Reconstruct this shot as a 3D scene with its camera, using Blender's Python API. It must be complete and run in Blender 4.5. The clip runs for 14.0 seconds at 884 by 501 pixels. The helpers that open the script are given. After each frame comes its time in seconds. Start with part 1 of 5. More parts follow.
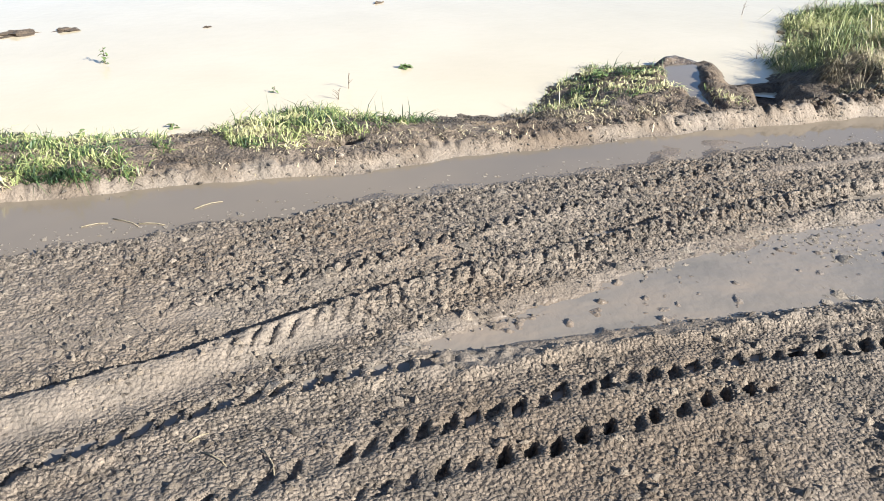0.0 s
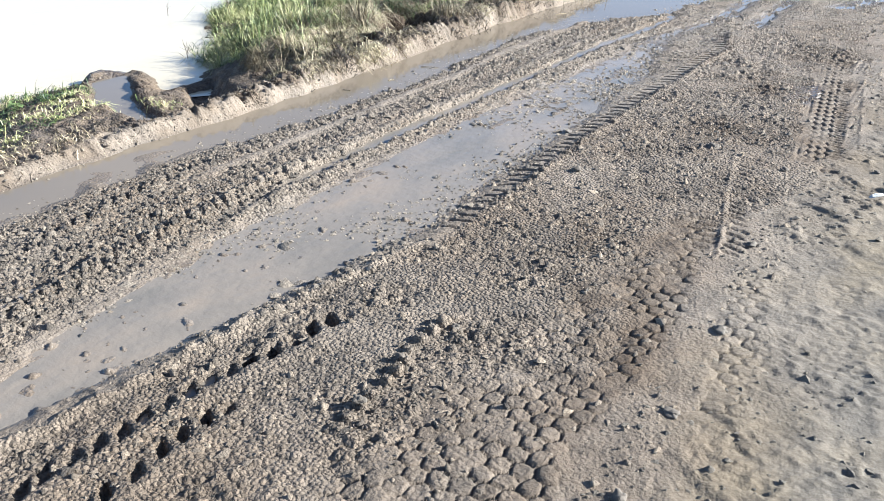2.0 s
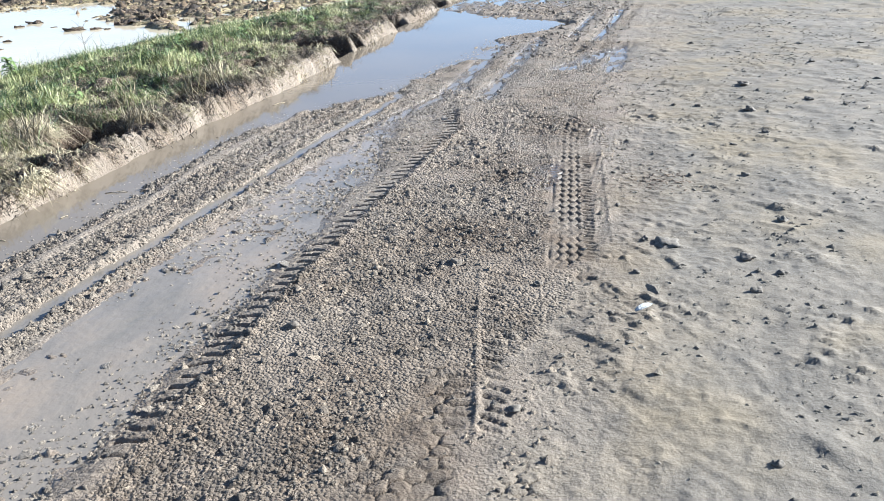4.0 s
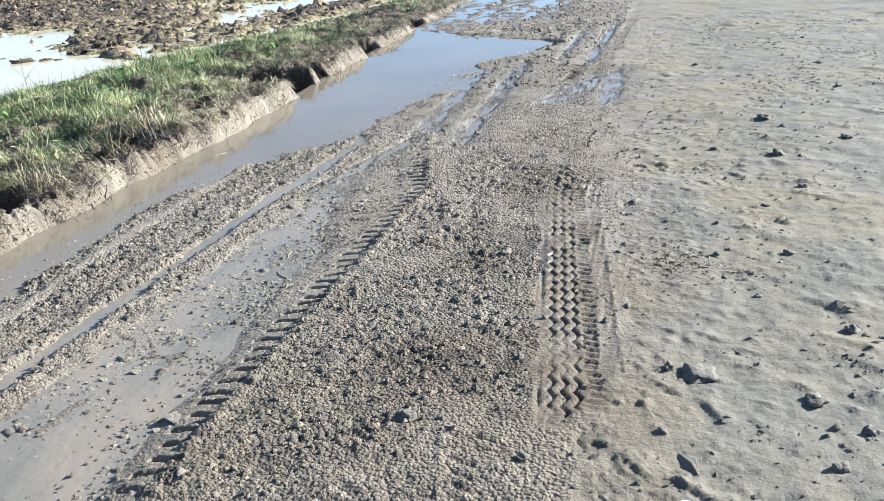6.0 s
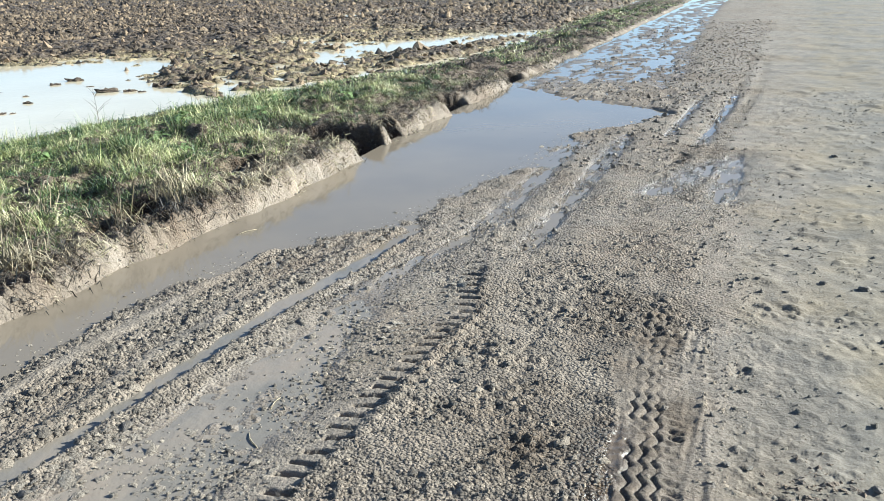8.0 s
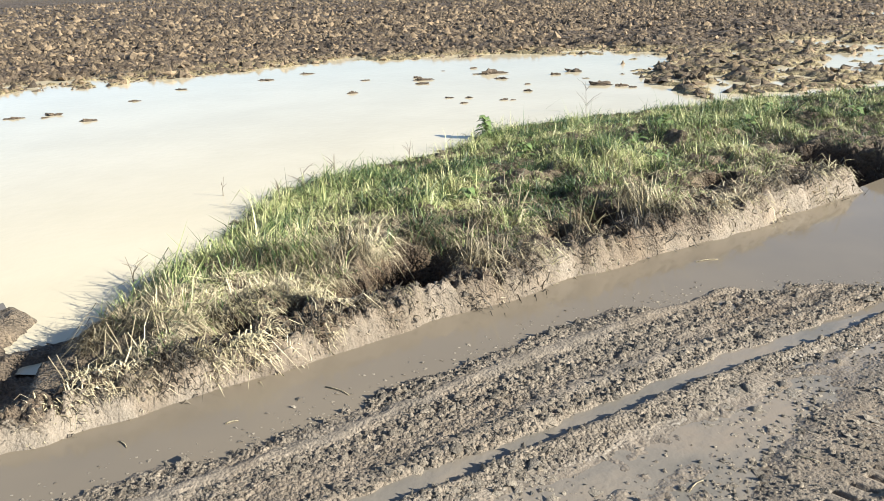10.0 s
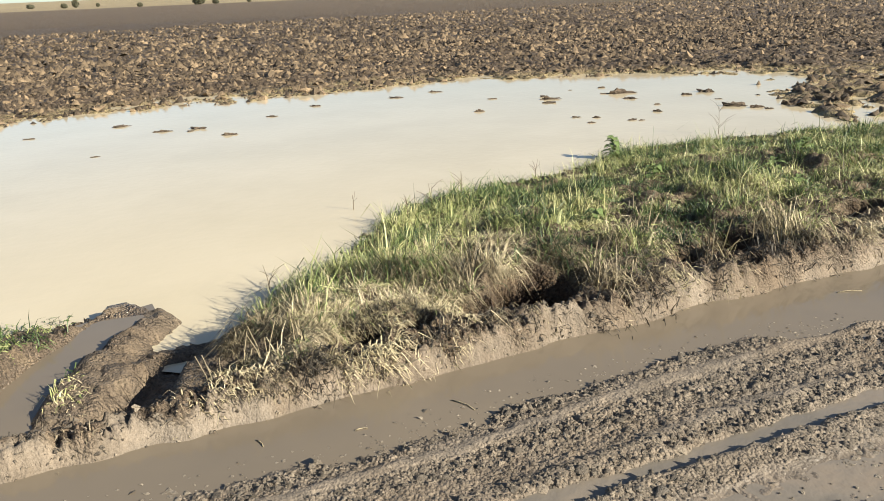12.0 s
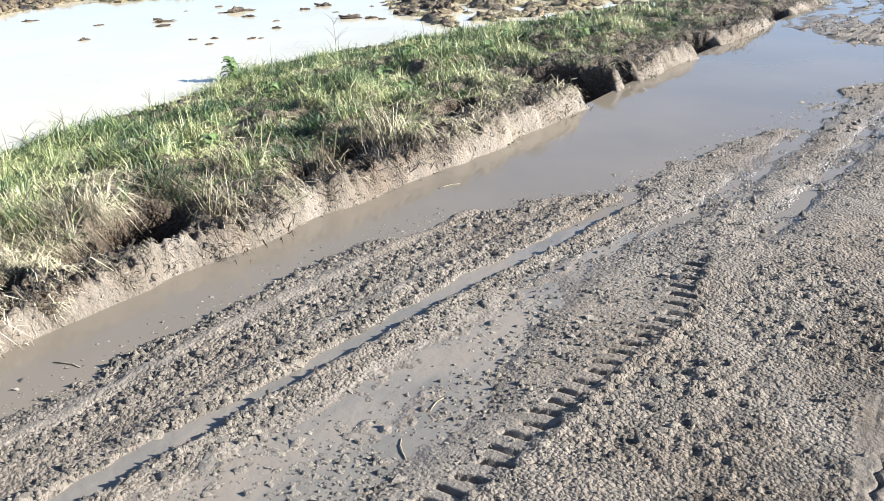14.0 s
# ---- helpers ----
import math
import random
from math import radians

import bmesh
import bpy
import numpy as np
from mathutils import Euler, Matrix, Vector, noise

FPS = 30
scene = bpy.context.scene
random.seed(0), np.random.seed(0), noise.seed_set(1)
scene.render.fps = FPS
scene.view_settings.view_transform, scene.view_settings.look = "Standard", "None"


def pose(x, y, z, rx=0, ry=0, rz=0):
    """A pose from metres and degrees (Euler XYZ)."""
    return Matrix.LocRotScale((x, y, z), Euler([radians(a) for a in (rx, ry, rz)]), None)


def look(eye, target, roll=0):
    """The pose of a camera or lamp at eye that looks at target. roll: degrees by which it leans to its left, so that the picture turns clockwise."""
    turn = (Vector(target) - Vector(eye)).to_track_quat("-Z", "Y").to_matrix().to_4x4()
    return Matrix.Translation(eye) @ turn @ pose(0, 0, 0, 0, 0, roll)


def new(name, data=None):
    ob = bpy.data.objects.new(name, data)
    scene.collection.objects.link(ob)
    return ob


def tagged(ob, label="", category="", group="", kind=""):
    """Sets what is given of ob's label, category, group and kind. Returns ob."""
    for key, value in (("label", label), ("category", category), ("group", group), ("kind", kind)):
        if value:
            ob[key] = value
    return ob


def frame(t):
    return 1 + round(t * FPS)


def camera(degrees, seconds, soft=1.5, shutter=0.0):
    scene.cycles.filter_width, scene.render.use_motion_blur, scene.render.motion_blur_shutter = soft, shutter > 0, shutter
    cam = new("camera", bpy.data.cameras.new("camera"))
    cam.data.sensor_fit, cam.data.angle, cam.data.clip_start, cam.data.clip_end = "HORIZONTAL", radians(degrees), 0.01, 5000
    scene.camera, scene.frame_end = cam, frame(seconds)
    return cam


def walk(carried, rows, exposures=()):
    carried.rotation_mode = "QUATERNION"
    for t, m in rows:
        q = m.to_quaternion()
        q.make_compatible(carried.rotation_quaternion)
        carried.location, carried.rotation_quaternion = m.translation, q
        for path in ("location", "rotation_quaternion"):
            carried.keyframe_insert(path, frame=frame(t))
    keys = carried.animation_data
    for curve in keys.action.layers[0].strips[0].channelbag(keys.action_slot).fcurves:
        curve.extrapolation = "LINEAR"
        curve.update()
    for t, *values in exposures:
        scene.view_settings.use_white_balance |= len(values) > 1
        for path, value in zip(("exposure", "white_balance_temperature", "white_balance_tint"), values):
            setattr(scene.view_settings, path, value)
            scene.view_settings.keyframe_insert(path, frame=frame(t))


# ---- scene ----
cam = camera(55.4, 14.0, soft=0.5)
PATH = [
    (0, (0.474, -0.742, 1.534), (-1.173, -0.046, 0.638), 1.6),
    (0.5, (0.521, -0.62, 1.524), (-0.982, 0.338, 0.618), 1.3),
    (1, (0.583, -0.523, 1.524), (-0.767, 0.658, 0.639), 1.0),
    (1.5, (0.599, -0.447, 1.528), (-0.586, 0.894, 0.636), -0.3),
    (2, (0.521, -0.311, 1.527), (-0.449, 1.197, 0.642), -0.3),
    (2.5, (0.393, -0.108, 1.552), (-0.433, 1.541, 0.78), -2.7),
    (3, (0.355, 0.139, 1.53), (-0.366, 1.839, 0.762), -3.3),
    (3.5, (0.363, 0.425, 1.546), (-0.248, 2.158, 0.757), -2.7),
    (3.7, (0.362, 0.542, 1.537), (-0.174, 2.307, 0.763), -2.2),
    (5.8, (0.228, 1.815, 1.528), (-0.269, 3.601, 0.775), -3.3),
    (6, (0.211, 1.907, 1.529), (-0.302, 3.69, 0.782), -4.1),
    (6.5, (0.246, 2.216, 1.546), (-0.412, 3.988, 0.894), -1.5),
    (7, (0.231, 2.523, 1.542), (-0.306, 4.337, 0.894), -2.1),
    (7.5, (0.123, 2.84, 1.547), (-0.326, 4.674, 0.889), -2.8),
    (8, (0.079, 3.136, 1.548), (-0.656, 4.879, 0.896), -1.4),
    (8.5, (0.012, 3.371, 1.55), (-0.971, 4.964, 0.844), -1.0),
    (9, (-0.116, 3.51, 1.565), (-1.307, 4.947, 0.847), -2.2),
    (9.2, (-0.143, 3.535, 1.571), (-1.447, 4.872, 0.853), -2.0),
    (11.3, (-0.148, 3.47, 1.622), (-1.835, 4.384, 1.059), -2.7),
    (11.5, (-0.143, 3.469, 1.62), (-1.841, 4.361, 1.051), -2.8),
    (12, (-0.141, 3.451, 1.612), (-1.856, 4.294, 1.022), -2.4),
    (12.5, (-0.132, 3.434, 1.607), (-1.84, 4.28, 1.002), -2.1),
    (13, (-0.119, 3.433, 1.592), (-1.804, 4.281, 0.93), -2.1),
    (13.5, (-0.104, 3.506, 1.588), (-1.611, 4.594, 0.851), -2.8),
    (14, (-0.044, 3.684, 1.575), (-1.224, 5.091, 0.782), -2.5),
]
walk(cam, [(t, look(eye, target, roll)) for t, eye, target, roll in PATH],
     exposures=[(0.0, 1.46, 6110, 8), (0.6, 1.45, 6060, 8), (1.5, 1.65, 5860, 7), (3.0, 1.69, 5710, 6), (6.0, 1.66, 5610, 2), (6.5, 1.53, 5810, 0), (7.5, 1.57, 5740, 1), (8.0, 1.50, 5740, 0), (8.5, 1.44, 5820, 0), (9.0, 1.51, 5910, 1),
                (11.3, 1.13, 6960, 5), (12.5, 1.07, 7010, 5), (13.2, 1.12, 6810, 4), (13.6, 1.42, 6010, 6), (14.0, 1.61, 5760, 6)])

# ---- light ----
SUN_AZ, SUN_EL = radians(57), radians(25)   # clockwise from +y, above the horizon
world = bpy.data.worlds.new("sky")
scene.world = world
world.use_nodes = True
wn = world.node_tree
sky = wn.nodes.new("ShaderNodeTexSky")
sky.sky_type, sky.sun_disc = "NISHITA", False
sky.sun_elevation, sky.sun_rotation = SUN_EL, SUN_AZ
sky.dust_density, sky.air_density, sky.ozone_density = 0.5, 0.6, 1.0
wn.links.new(sky.outputs["Color"], wn.nodes["Background"].inputs["Color"])
wn.nodes["Background"].inputs["Strength"].default_value = 0.07

sun_dir = Vector((math.sin(SUN_AZ) * math.cos(SUN_EL), math.cos(SUN_AZ) * math.cos(SUN_EL), math.sin(SUN_EL)))
sun = new("sun", bpy.data.lights.new("sun", "SUN"))
sun.data.energy, sun.data.angle, sun.data.color = 5.0, radians(0.5), (1.0, 0.945, 0.86)
sun.matrix_world = look(sun_dir * 60, (0, 0, 0))


# ---- materials ----
class Nodes:
    """A short way to write node trees."""
    def __init__(self, name):
        self.mat = bpy.data.materials.new(name)
        self.mat.use_nodes = True
        self.tree = self.mat.node_tree
        self.bsdf = self.tree.nodes["Principled BSDF"]
        self.coord = self.tree.nodes.new("ShaderNodeTexCoord").outputs["Object"]

    def put(self, socket, value):
        if hasattr(value, "links"):
            self.tree.links.new(value, socket)
        else:
            socket.default_value = value

    def noise(self, scale, detail=4.0, rough=0.55, stretch=None):
        n = self.tree.nodes.new("ShaderNodeTexNoise")
        n.inputs["Scale"].default_value, n.inputs["Detail"].default_value = scale, detail
        n.inputs["Roughness"].default_value = rough
        self.put(n.inputs["Vector"], self.stretched(stretch) if stretch else self.coord)
        return n.outputs["Fac"]

    def stretched(self, scale):
        m = self.tree.nodes.new("ShaderNodeMapping")
        m.inputs["Scale"].default_value = scale
        self.put(m.inputs["Vector"], self.coord)
        return m.outputs["Vector"]

    def voronoi(self, scale, out="Distance", warp=0.0):
        n = self.tree.nodes.new("ShaderNodeTexVoronoi")
        n.inputs["Scale"].default_value = scale
        place = self.coord
        if warp:
            w = self.tree.nodes.new("ShaderNodeTexNoise")
            w.inputs["Scale"].default_value, w.inputs["Detail"].default_value = scale * 0.8, 3.0
            self.put(w.inputs["Vector"], self.coord)
            m = self.tree.nodes.new("ShaderNodeVectorMath")
            m.operation = "MULTIPLY_ADD"
            self.put(m.inputs[0], w.outputs["Color"])
            m.inputs[1].default_value = (warp, warp, warp)
            self.put(m.inputs[2], self.coord)
            place = m.outputs[0]
        self.put(n.inputs["Vector"], place)
        return n.outputs[out]

    def ramp(self, fac, stops):
        n = self.tree.nodes.new("ShaderNodeValToRGB")
        while len(n.color_ramp.elements) < len(stops):
            n.color_ramp.elements.new(0.5)
        for e, (p, c) in zip(n.color_ramp.elements, stops):
            e.position, e.color = p, (*c, 1) if len(c) == 3 else c
        self.put(n.inputs["Fac"], fac)
        return n.outputs["Color"]

    def mix(self, fac, a, b, how="MIX"):
        n = self.tree.nodes.new("ShaderNodeMix")
        n.data_type, n.blend_type = "RGBA", how
        for key, v in (("Factor_Float", fac), ("A_Color", a), ("B_Color", b)):
            s = next(i for i in n.inputs if i.identifier == key)
            self.put(s, (*v, 1) if isinstance(v, tuple) and len(v) == 3 else v)
        return next(o for o in n.outputs if o.identifier == "Result_Color")

    def math(self, op, a, b=0.0):
        n = self.tree.nodes.new("ShaderNodeMath")
        n.operation, n.use_clamp = op, False
        self.put(n.inputs[0], a)
        self.put(n.inputs[1], b)
        return n.outputs[0]

    def span(self, v, a, b, c, d):
        n = self.tree.nodes.new("ShaderNodeMapRange")
        n.clamp = True
        for i, x in enumerate((v, a, b, c, d)):
            self.put(n.inputs[i], x)
        return n.outputs[0]

    def attribute(self, name):
        n = self.tree.nodes.new("ShaderNodeAttribute")
        n.attribute_name = name
        return n

    def bump(self, height, distance, strength=1.0, under=None):
        n = self.tree.nodes.new("ShaderNodeBump")
        n.inputs["Strength"].default_value, n.inputs["Distance"].default_value = strength, distance
        self.put(n.inputs["Height"], height)
        if under is not None:
            self.put(n.inputs["Normal"], under)
        return n.outputs["Normal"]

    def set(self, **values):
        for key, v in values.items():
            self.put(self.bsdf.inputs[key.replace("_", " ")], (*v, 1) if isinstance(v, tuple) and len(v) == 3 else v)
        return self.mat

    def random(self):
        return self.tree.nodes.new("ShaderNodeObjectInfo").outputs["Random"]

    def island(self):
        return self.tree.nodes.new("ShaderNodeNewGeometry").outputs["Random Per Island"]


def ground_material():
    n = Nodes("ground_soil")
    a = n.attribute("mask")
    grain = n.attribute("grain").outputs["Fac"]
    sep = n.tree.nodes.new("ShaderNodeSeparateColor")
    n.put(sep.inputs[0], a.outputs["Color"])
    dry, wet, field, damp_shade = sep.outputs[0], sep.outputs[1], sep.outputs[2], a.outputs["Alpha"]
    far = n.attribute("far").outputs["Fac"]
    broad = n.noise(0.9, 5)
    mid = n.noise(7.0, 6, 0.6)
    fine = n.noise(95.0, 5, 0.75)
    mud = n.ramp(mid, [(0.28, (0.165, 0.137, 0.108)), (0.5, (0.24, 0.197, 0.154)), (0.72, (0.32, 0.26, 0.2))])
    mud = n.mix(n.span(broad, 0.45, 0.62, 0, 0.6), mud, (0.205, 0.152, 0.104))
    sand = n.ramp(mid, [(0.28, (0.145, 0.124, 0.099)), (0.5, (0.192, 0.164, 0.128)), (0.72, (0.237, 0.199, 0.152))])
    sand = n.mix(n.span(broad, 0.44, 0.60, 0, 0.8), sand, (0.225, 0.178, 0.112))
    sand = n.mix(n.span(n.noise(2.6, 4), 0.48, 0.62, 0, 0.6), sand, (0.135, 0.119, 0.098))
    tilth = n.ramp(mid, [(0.3, (0.085, 0.061, 0.042)), (0.5, (0.150, 0.109, 0.076)), (0.7, (0.245, 0.183, 0.118))])
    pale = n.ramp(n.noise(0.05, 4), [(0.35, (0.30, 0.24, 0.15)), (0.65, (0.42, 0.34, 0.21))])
    c = n.mix(dry, mud, sand)
    c = n.mix(field, c, tilth)
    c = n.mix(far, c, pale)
    c = n.mix(n.math("MULTIPLY", n.attribute("silt").outputs["Fac"], n.span(n.noise(3.0, 4), 0.35, 0.6, 0.5, 1.0)), c, (0.50, 0.40, 0.215))
    cell = n.tree.nodes.new("ShaderNodeSeparateColor")
    n.put(cell.inputs[0], n.voronoi(72.0, "Color", 0.012))
    speck = n.ramp(cell.outputs[0], [(0.0, (0.50, 0.47, 0.44)), (0.4, (0.98, 0.96, 0.93)), (1.0, (1.45, 1.40, 1.34))])
    c = n.mix(n.math("MULTIPLY", grain, 0.8), c, n.mix(1.0, c, speck, "MULTIPLY"))
    c = n.mix(n.span(fine, 0.40, 0.65, 0.0, 0.62), c, n.mix(1.0, c, (0.60, 0.58, 0.56), "MULTIPLY"))
    c = n.mix(n.math("MULTIPLY", wet, 0.4), c, n.mix(1.0, c, (0.62, 0.62, 0.63), "MULTIPLY"))
    # mask alpha darkens damp mud, and paints shade into the bank's holes
    c = n.mix(n.math("MULTIPLY", damp_shade, n.span(n.noise(5.0, 4), 0.35, 0.6, 0.6, 1.0)), c, n.mix(1.0, c, (0.50, 0.43, 0.355), "MULTIPLY"))
    rough = n.math("ADD", n.span(wet, 0.5, 1, 0.82, 0.18), n.span(fine, 0.3, 0.7, -0.08, 0.14))
    heap = n.math("SUBTRACT", 1.0, n.voronoi(72.0, warp=0.012))
    b = n.bump(n.math("MULTIPLY", heap, grain), 0.030, 1.0)
    b = n.bump(n.math("MULTIPLY", n.noise(60.0, 5, 0.65), n.math("MULTIPLY", n.span(dry, 0, 1, 1.0, 0.4), n.span(wet, 0.78, 0.98, 1.0, 0.3))), 0.011, 0.9, b)
    b = n.bump(n.math("MULTIPLY", n.math("SUBTRACT", 1.0, n.voronoi(7.0, warp=0.12)), field), 0.10, 1.0, b)
    return n.set(Base_Color=c, Roughness=rough, Normal=b, Specular_IOR_Level=0.5)


def water_material(name, colour, deep, rough, ripple):
    n = Nodes(name)
    c = n.ramp(n.noise(0.7, 4), [(0.35, deep), (0.65, colour)])
    b = n.bump(n.noise(9.0, 3), ripple, 0.4)
    return n.set(Base_Color=c, Roughness=rough, Normal=b, IOR=1.33)


def slurry_material():
    n = Nodes("mud_slurry")
    c = n.ramp(n.noise(3.5, 5, 0.6, (1.0, 0.45, 1.0)), [(0.35, (0.172, 0.152, 0.128)), (0.5, (0.218, 0.186, 0.152)), (0.68, (0.262, 0.210, 0.160))])
    b = n.bump(n.noise(26.0, 4, 0.6), 0.004, 0.7)
    b = n.bump(n.noise(6.0, 3, 0.5, (1.0, 0.5, 1.0)), 0.012, 0.5, b)
    return n.set(Base_Color=c, Roughness=n.span(n.noise(4.0, 3), 0.35, 0.65, 0.02, 0.07), Normal=b, IOR=1.4)


def crumb_material(name, dark, light, wet=0.6):
    n = Nodes(name)
    c = n.ramp(n.island(), [(0.0, dark), (0.6, tuple((p + q) / 2 for p, q in zip(dark, light))), (1.0, light)])
    c = n.mix(n.span(n.noise(60, 4), 0.35, 0.65, 0, 0.5), c, n.mix(1.0, c, (0.6, 0.58, 0.55), "MULTIPLY"))
    return n.set(Base_Color=c, Roughness=n.span(n.island(), 0, 1, wet, 0.9), Normal=n.bump(n.noise(70, 6, 0.7), 0.02, 1.0))


def blade_material(name, stops, shine=0.5):
    n = Nodes(name)
    c = n.ramp(n.attribute("tone").outputs["Fac"], stops)
    c = n.mix(n.span(n.noise(2.2, 3), 0.4, 0.65, 0, 0.55), c, n.mix(1.0, c, (0.62, 0.66, 0.5), "MULTIPLY"))
    return n.set(Base_Color=c, Roughness=shine, Transmission_Weight=0.0, Subsurface_Weight=0.0)


def stone_material():
    n = Nodes("stone")
    c = n.ramp(n.noise(30, 5), [(0.3, (0.075, 0.066, 0.056)), (0.7, (0.19, 0.163, 0.13))])
    c = n.mix(n.span(n.random(), 0, 1, 0, 0.5), c, (0.13, 0.10, 0.075))
    return n.set(Base_Color=c, Roughness=0.8, Normal=n.bump(n.noise(80, 5), 0.006, 0.7))


M_GROUND = ground_material()
M_POND = water_material("pond_water", (0.65, 0.555, 0.395), (0.60, 0.51, 0.355), 0.06, 0.004)
M_SLURRY = slurry_material()
M_PUDDLE = water_material("puddle_water", (0.212, 0.171, 0.125), (0.174, 0.144, 0.111), 0.03, 0.0012)
M_CRUMB = crumb_material("mud_crumbs", (0.095, 0.074, 0.055), (0.46, 0.37, 0.275), 0.45)
M_LUMP = crumb_material("mud_lumps", (0.24, 0.2, 0.157), (0.36, 0.3, 0.232), 0.3)
M_SANDCRUMB = crumb_material("dry_crumbs", (0.15, 0.13, 0.104), (0.27, 0.232, 0.18), 0.8)
M_CLAYCRUMB = crumb_material("clay_crumbs", (0.10, 0.082, 0.064), (0.40, 0.33, 0.255), 0.5)
M_CLOD = crumb_material("field_clods", (0.042, 0.029, 0.019), (0.34, 0.245, 0.152), 0.6)
M_DARKCLOD = crumb_material("wet_clods", (0.065, 0.047, 0.033), (0.13, 0.095, 0.066), 0.45)
M_REDCRUMB = crumb_material("red_crumbs", (0.15, 0.105, 0.075), (0.30, 0.225, 0.155), 0.7)
M_STONE = stone_material()
M_GREEN = blade_material("green_blades", [(0.0, (0.024, 0.05, 0.016)), (0.3, (0.075, 0.125, 0.038)), (0.58, (0.205, 0.235, 0.085)), (0.82, (0.40, 0.42, 0.17)), (1.0, (0.54, 0.50, 0.27))])
M_STRAW = blade_material("straw_blades", [(0.0, (0.13, 0.105, 0.065)), (0.4, (0.29, 0.235, 0.15)), (0.8, (0.43, 0.36, 0.235)), (1.0, (0.57, 0.49, 0.34))], 0.6)
M_LITTER = blade_material("litter", [(0.0, (0.028, 0.022, 0.017)), (0.45, (0.095, 0.076, 0.054)), (0.75, (0.27, 0.215, 0.14)), (1.0, (0.50, 0.42, 0.28))], 0.7)
M_STUB = blade_material("clay_stubs", [(0.0, (0.08, 0.062, 0.045)), (0.45, (0.22, 0.175, 0.125)), (1.0, (0.46, 0.38, 0.26))], 0.8)
M_TWIG = crumb_material("twigs", (0.10, 0.075, 0.05), (0.36, 0.28, 0.18), 0.7)
M_BUSH = crumb_material("bush_leaves", (0.045, 0.05, 0.03), (0.14, 0.125, 0.075), 0.7)
M_STRAWSTEM = crumb_material("straw_stems", (0.36, 0.29, 0.18), (0.55, 0.46, 0.31), 0.6)
M_WHITE = crumb_material("white_plastic", (0.68, 0.68, 0.66), (0.8, 0.8, 0.78), 0.4)
M_PALELEAF = crumb_material("pale_leaves", (0.30, 0.30, 0.13), (0.46, 0.43, 0.22), 0.5)
M_LEAF = crumb_material("weed_leaves", (0.10, 0.17, 0.045), (0.25, 0.33, 0.11), 0.45)


# ---- numbers over the plan ----
def hashed(i, j, seed):
    h = (i.astype(np.int64) * 374761393 + j.astype(np.int64) * 668265263 + seed * 2246822519) & 0xFFFFFFFF
    h = ((h ^ (h >> 13)) * 1274126177) & 0xFFFFFFFF
    return ((h ^ (h >> 16)) & 0xFFFFFF) / float(0xFFFFFF)


def smooth(a, b, v):
    t = np.clip((v - a) / (b - a), 0, 1)
    return t * t * (3 - 2 * t)


def vnoise(x, y, cell, seed):
    """Value noise from -1 to 1."""
    u, v = x / cell, y / cell
    i, j = np.floor(u), np.floor(v)
    fu, fv = u - i, v - j
    fu, fv = fu * fu * (3 - 2 * fu), fv * fv * (3 - 2 * fv)
    a, b = hashed(i, j, seed), hashed(i + 1, j, seed)
    c, d = hashed(i, j + 1, seed), hashed(i + 1, j + 1, seed)
    return 2 * (a + (b - a) * fu + (c - a) * fv + (a - b - c + d) * fu * fv) - 1


def fbm(x, y, cell, seed, octaves=4, gain=0.5):
    out, amp = 0.0, 1.0
    for k in range(octaves):
        out = out + amp * vnoise(x, y, cell / 2 ** k, seed + k)
        amp *= gain
    return out


def pebbles(x, y, cell, seed, fill=1.0):
    """Rounded grains, from 0 to about 1: the highest of the domes set one to a cell."""
    u, v = x / cell, y / cell
    i0, j0 = np.floor(u), np.floor(v)
    out = np.zeros(np.broadcast(x, y).shape)
    for di in (-1, 0, 1):
        for dj in (-1, 0, 1):
            i, j = i0 + di, j0 + dj
            r = (0.35 + 0.45 * hashed(i, j, seed + 2)) * (hashed(i, j, seed + 3) < fill)
            d2 = (u - i - hashed(i, j, seed)) ** 2 + (v - j - hashed(i, j, seed + 1)) ** 2
            out = np.maximum(out, r * np.sqrt(np.clip(1 - d2 / np.maximum(r, 1e-3) ** 2, 0, 1)))
    return out


def line(y, *points):
    """x of a line along the road, from points (y, x)."""
    return np.interp(y, [p[0] for p in points], [p[1] for p in points])


def band(x, a, b, soft):
    return smooth(a - soft, a + soft, x) * (1 - smooth(b - soft, b + soft, x))


def bell(d, w):
    return np.exp(-(d / w) ** 2)


def foot(y):
    """Where the clay bank meets the road."""
    return line(y, (-30, -3.6), (-3, -3.48), (-1.2, -3.43), (-0.2, -3.37), (1.6, -3.33), (2.5, -3.36), (3.2, -3.25), (4.4, -3.2),
                (6.2, -3.22), (7.5, -3.18), (8.8, -3.16), (10.2, -3.27), (12.7, -3.31), (16.5, -3.35), (30, -3.5), (80, -4.5))


def channel_edge(y):
    """The inner shore of the water along the bank."""
    return line(y, (-30, -3.0), (-1.2, -3.02), (-0.5, -3.02), (0.2, -3.02), (1.5, -3.02), (2.8, -2.98), (4, -2.83), (5.6, -2.86), (6, -2.87), (6.8, -2.74),
                (7.4, -2.5), (7.7, -2.2), (8.7, -2.07), (9.6, -1.85), (10.8, -1.86), (11.5, -1.4), (12.05, -1.12), (12.3, -1.25), (12.75, -1.75), (12.95, -2.35), (13.3, -2.8), (13.7, -3.3), (60, -3.6))


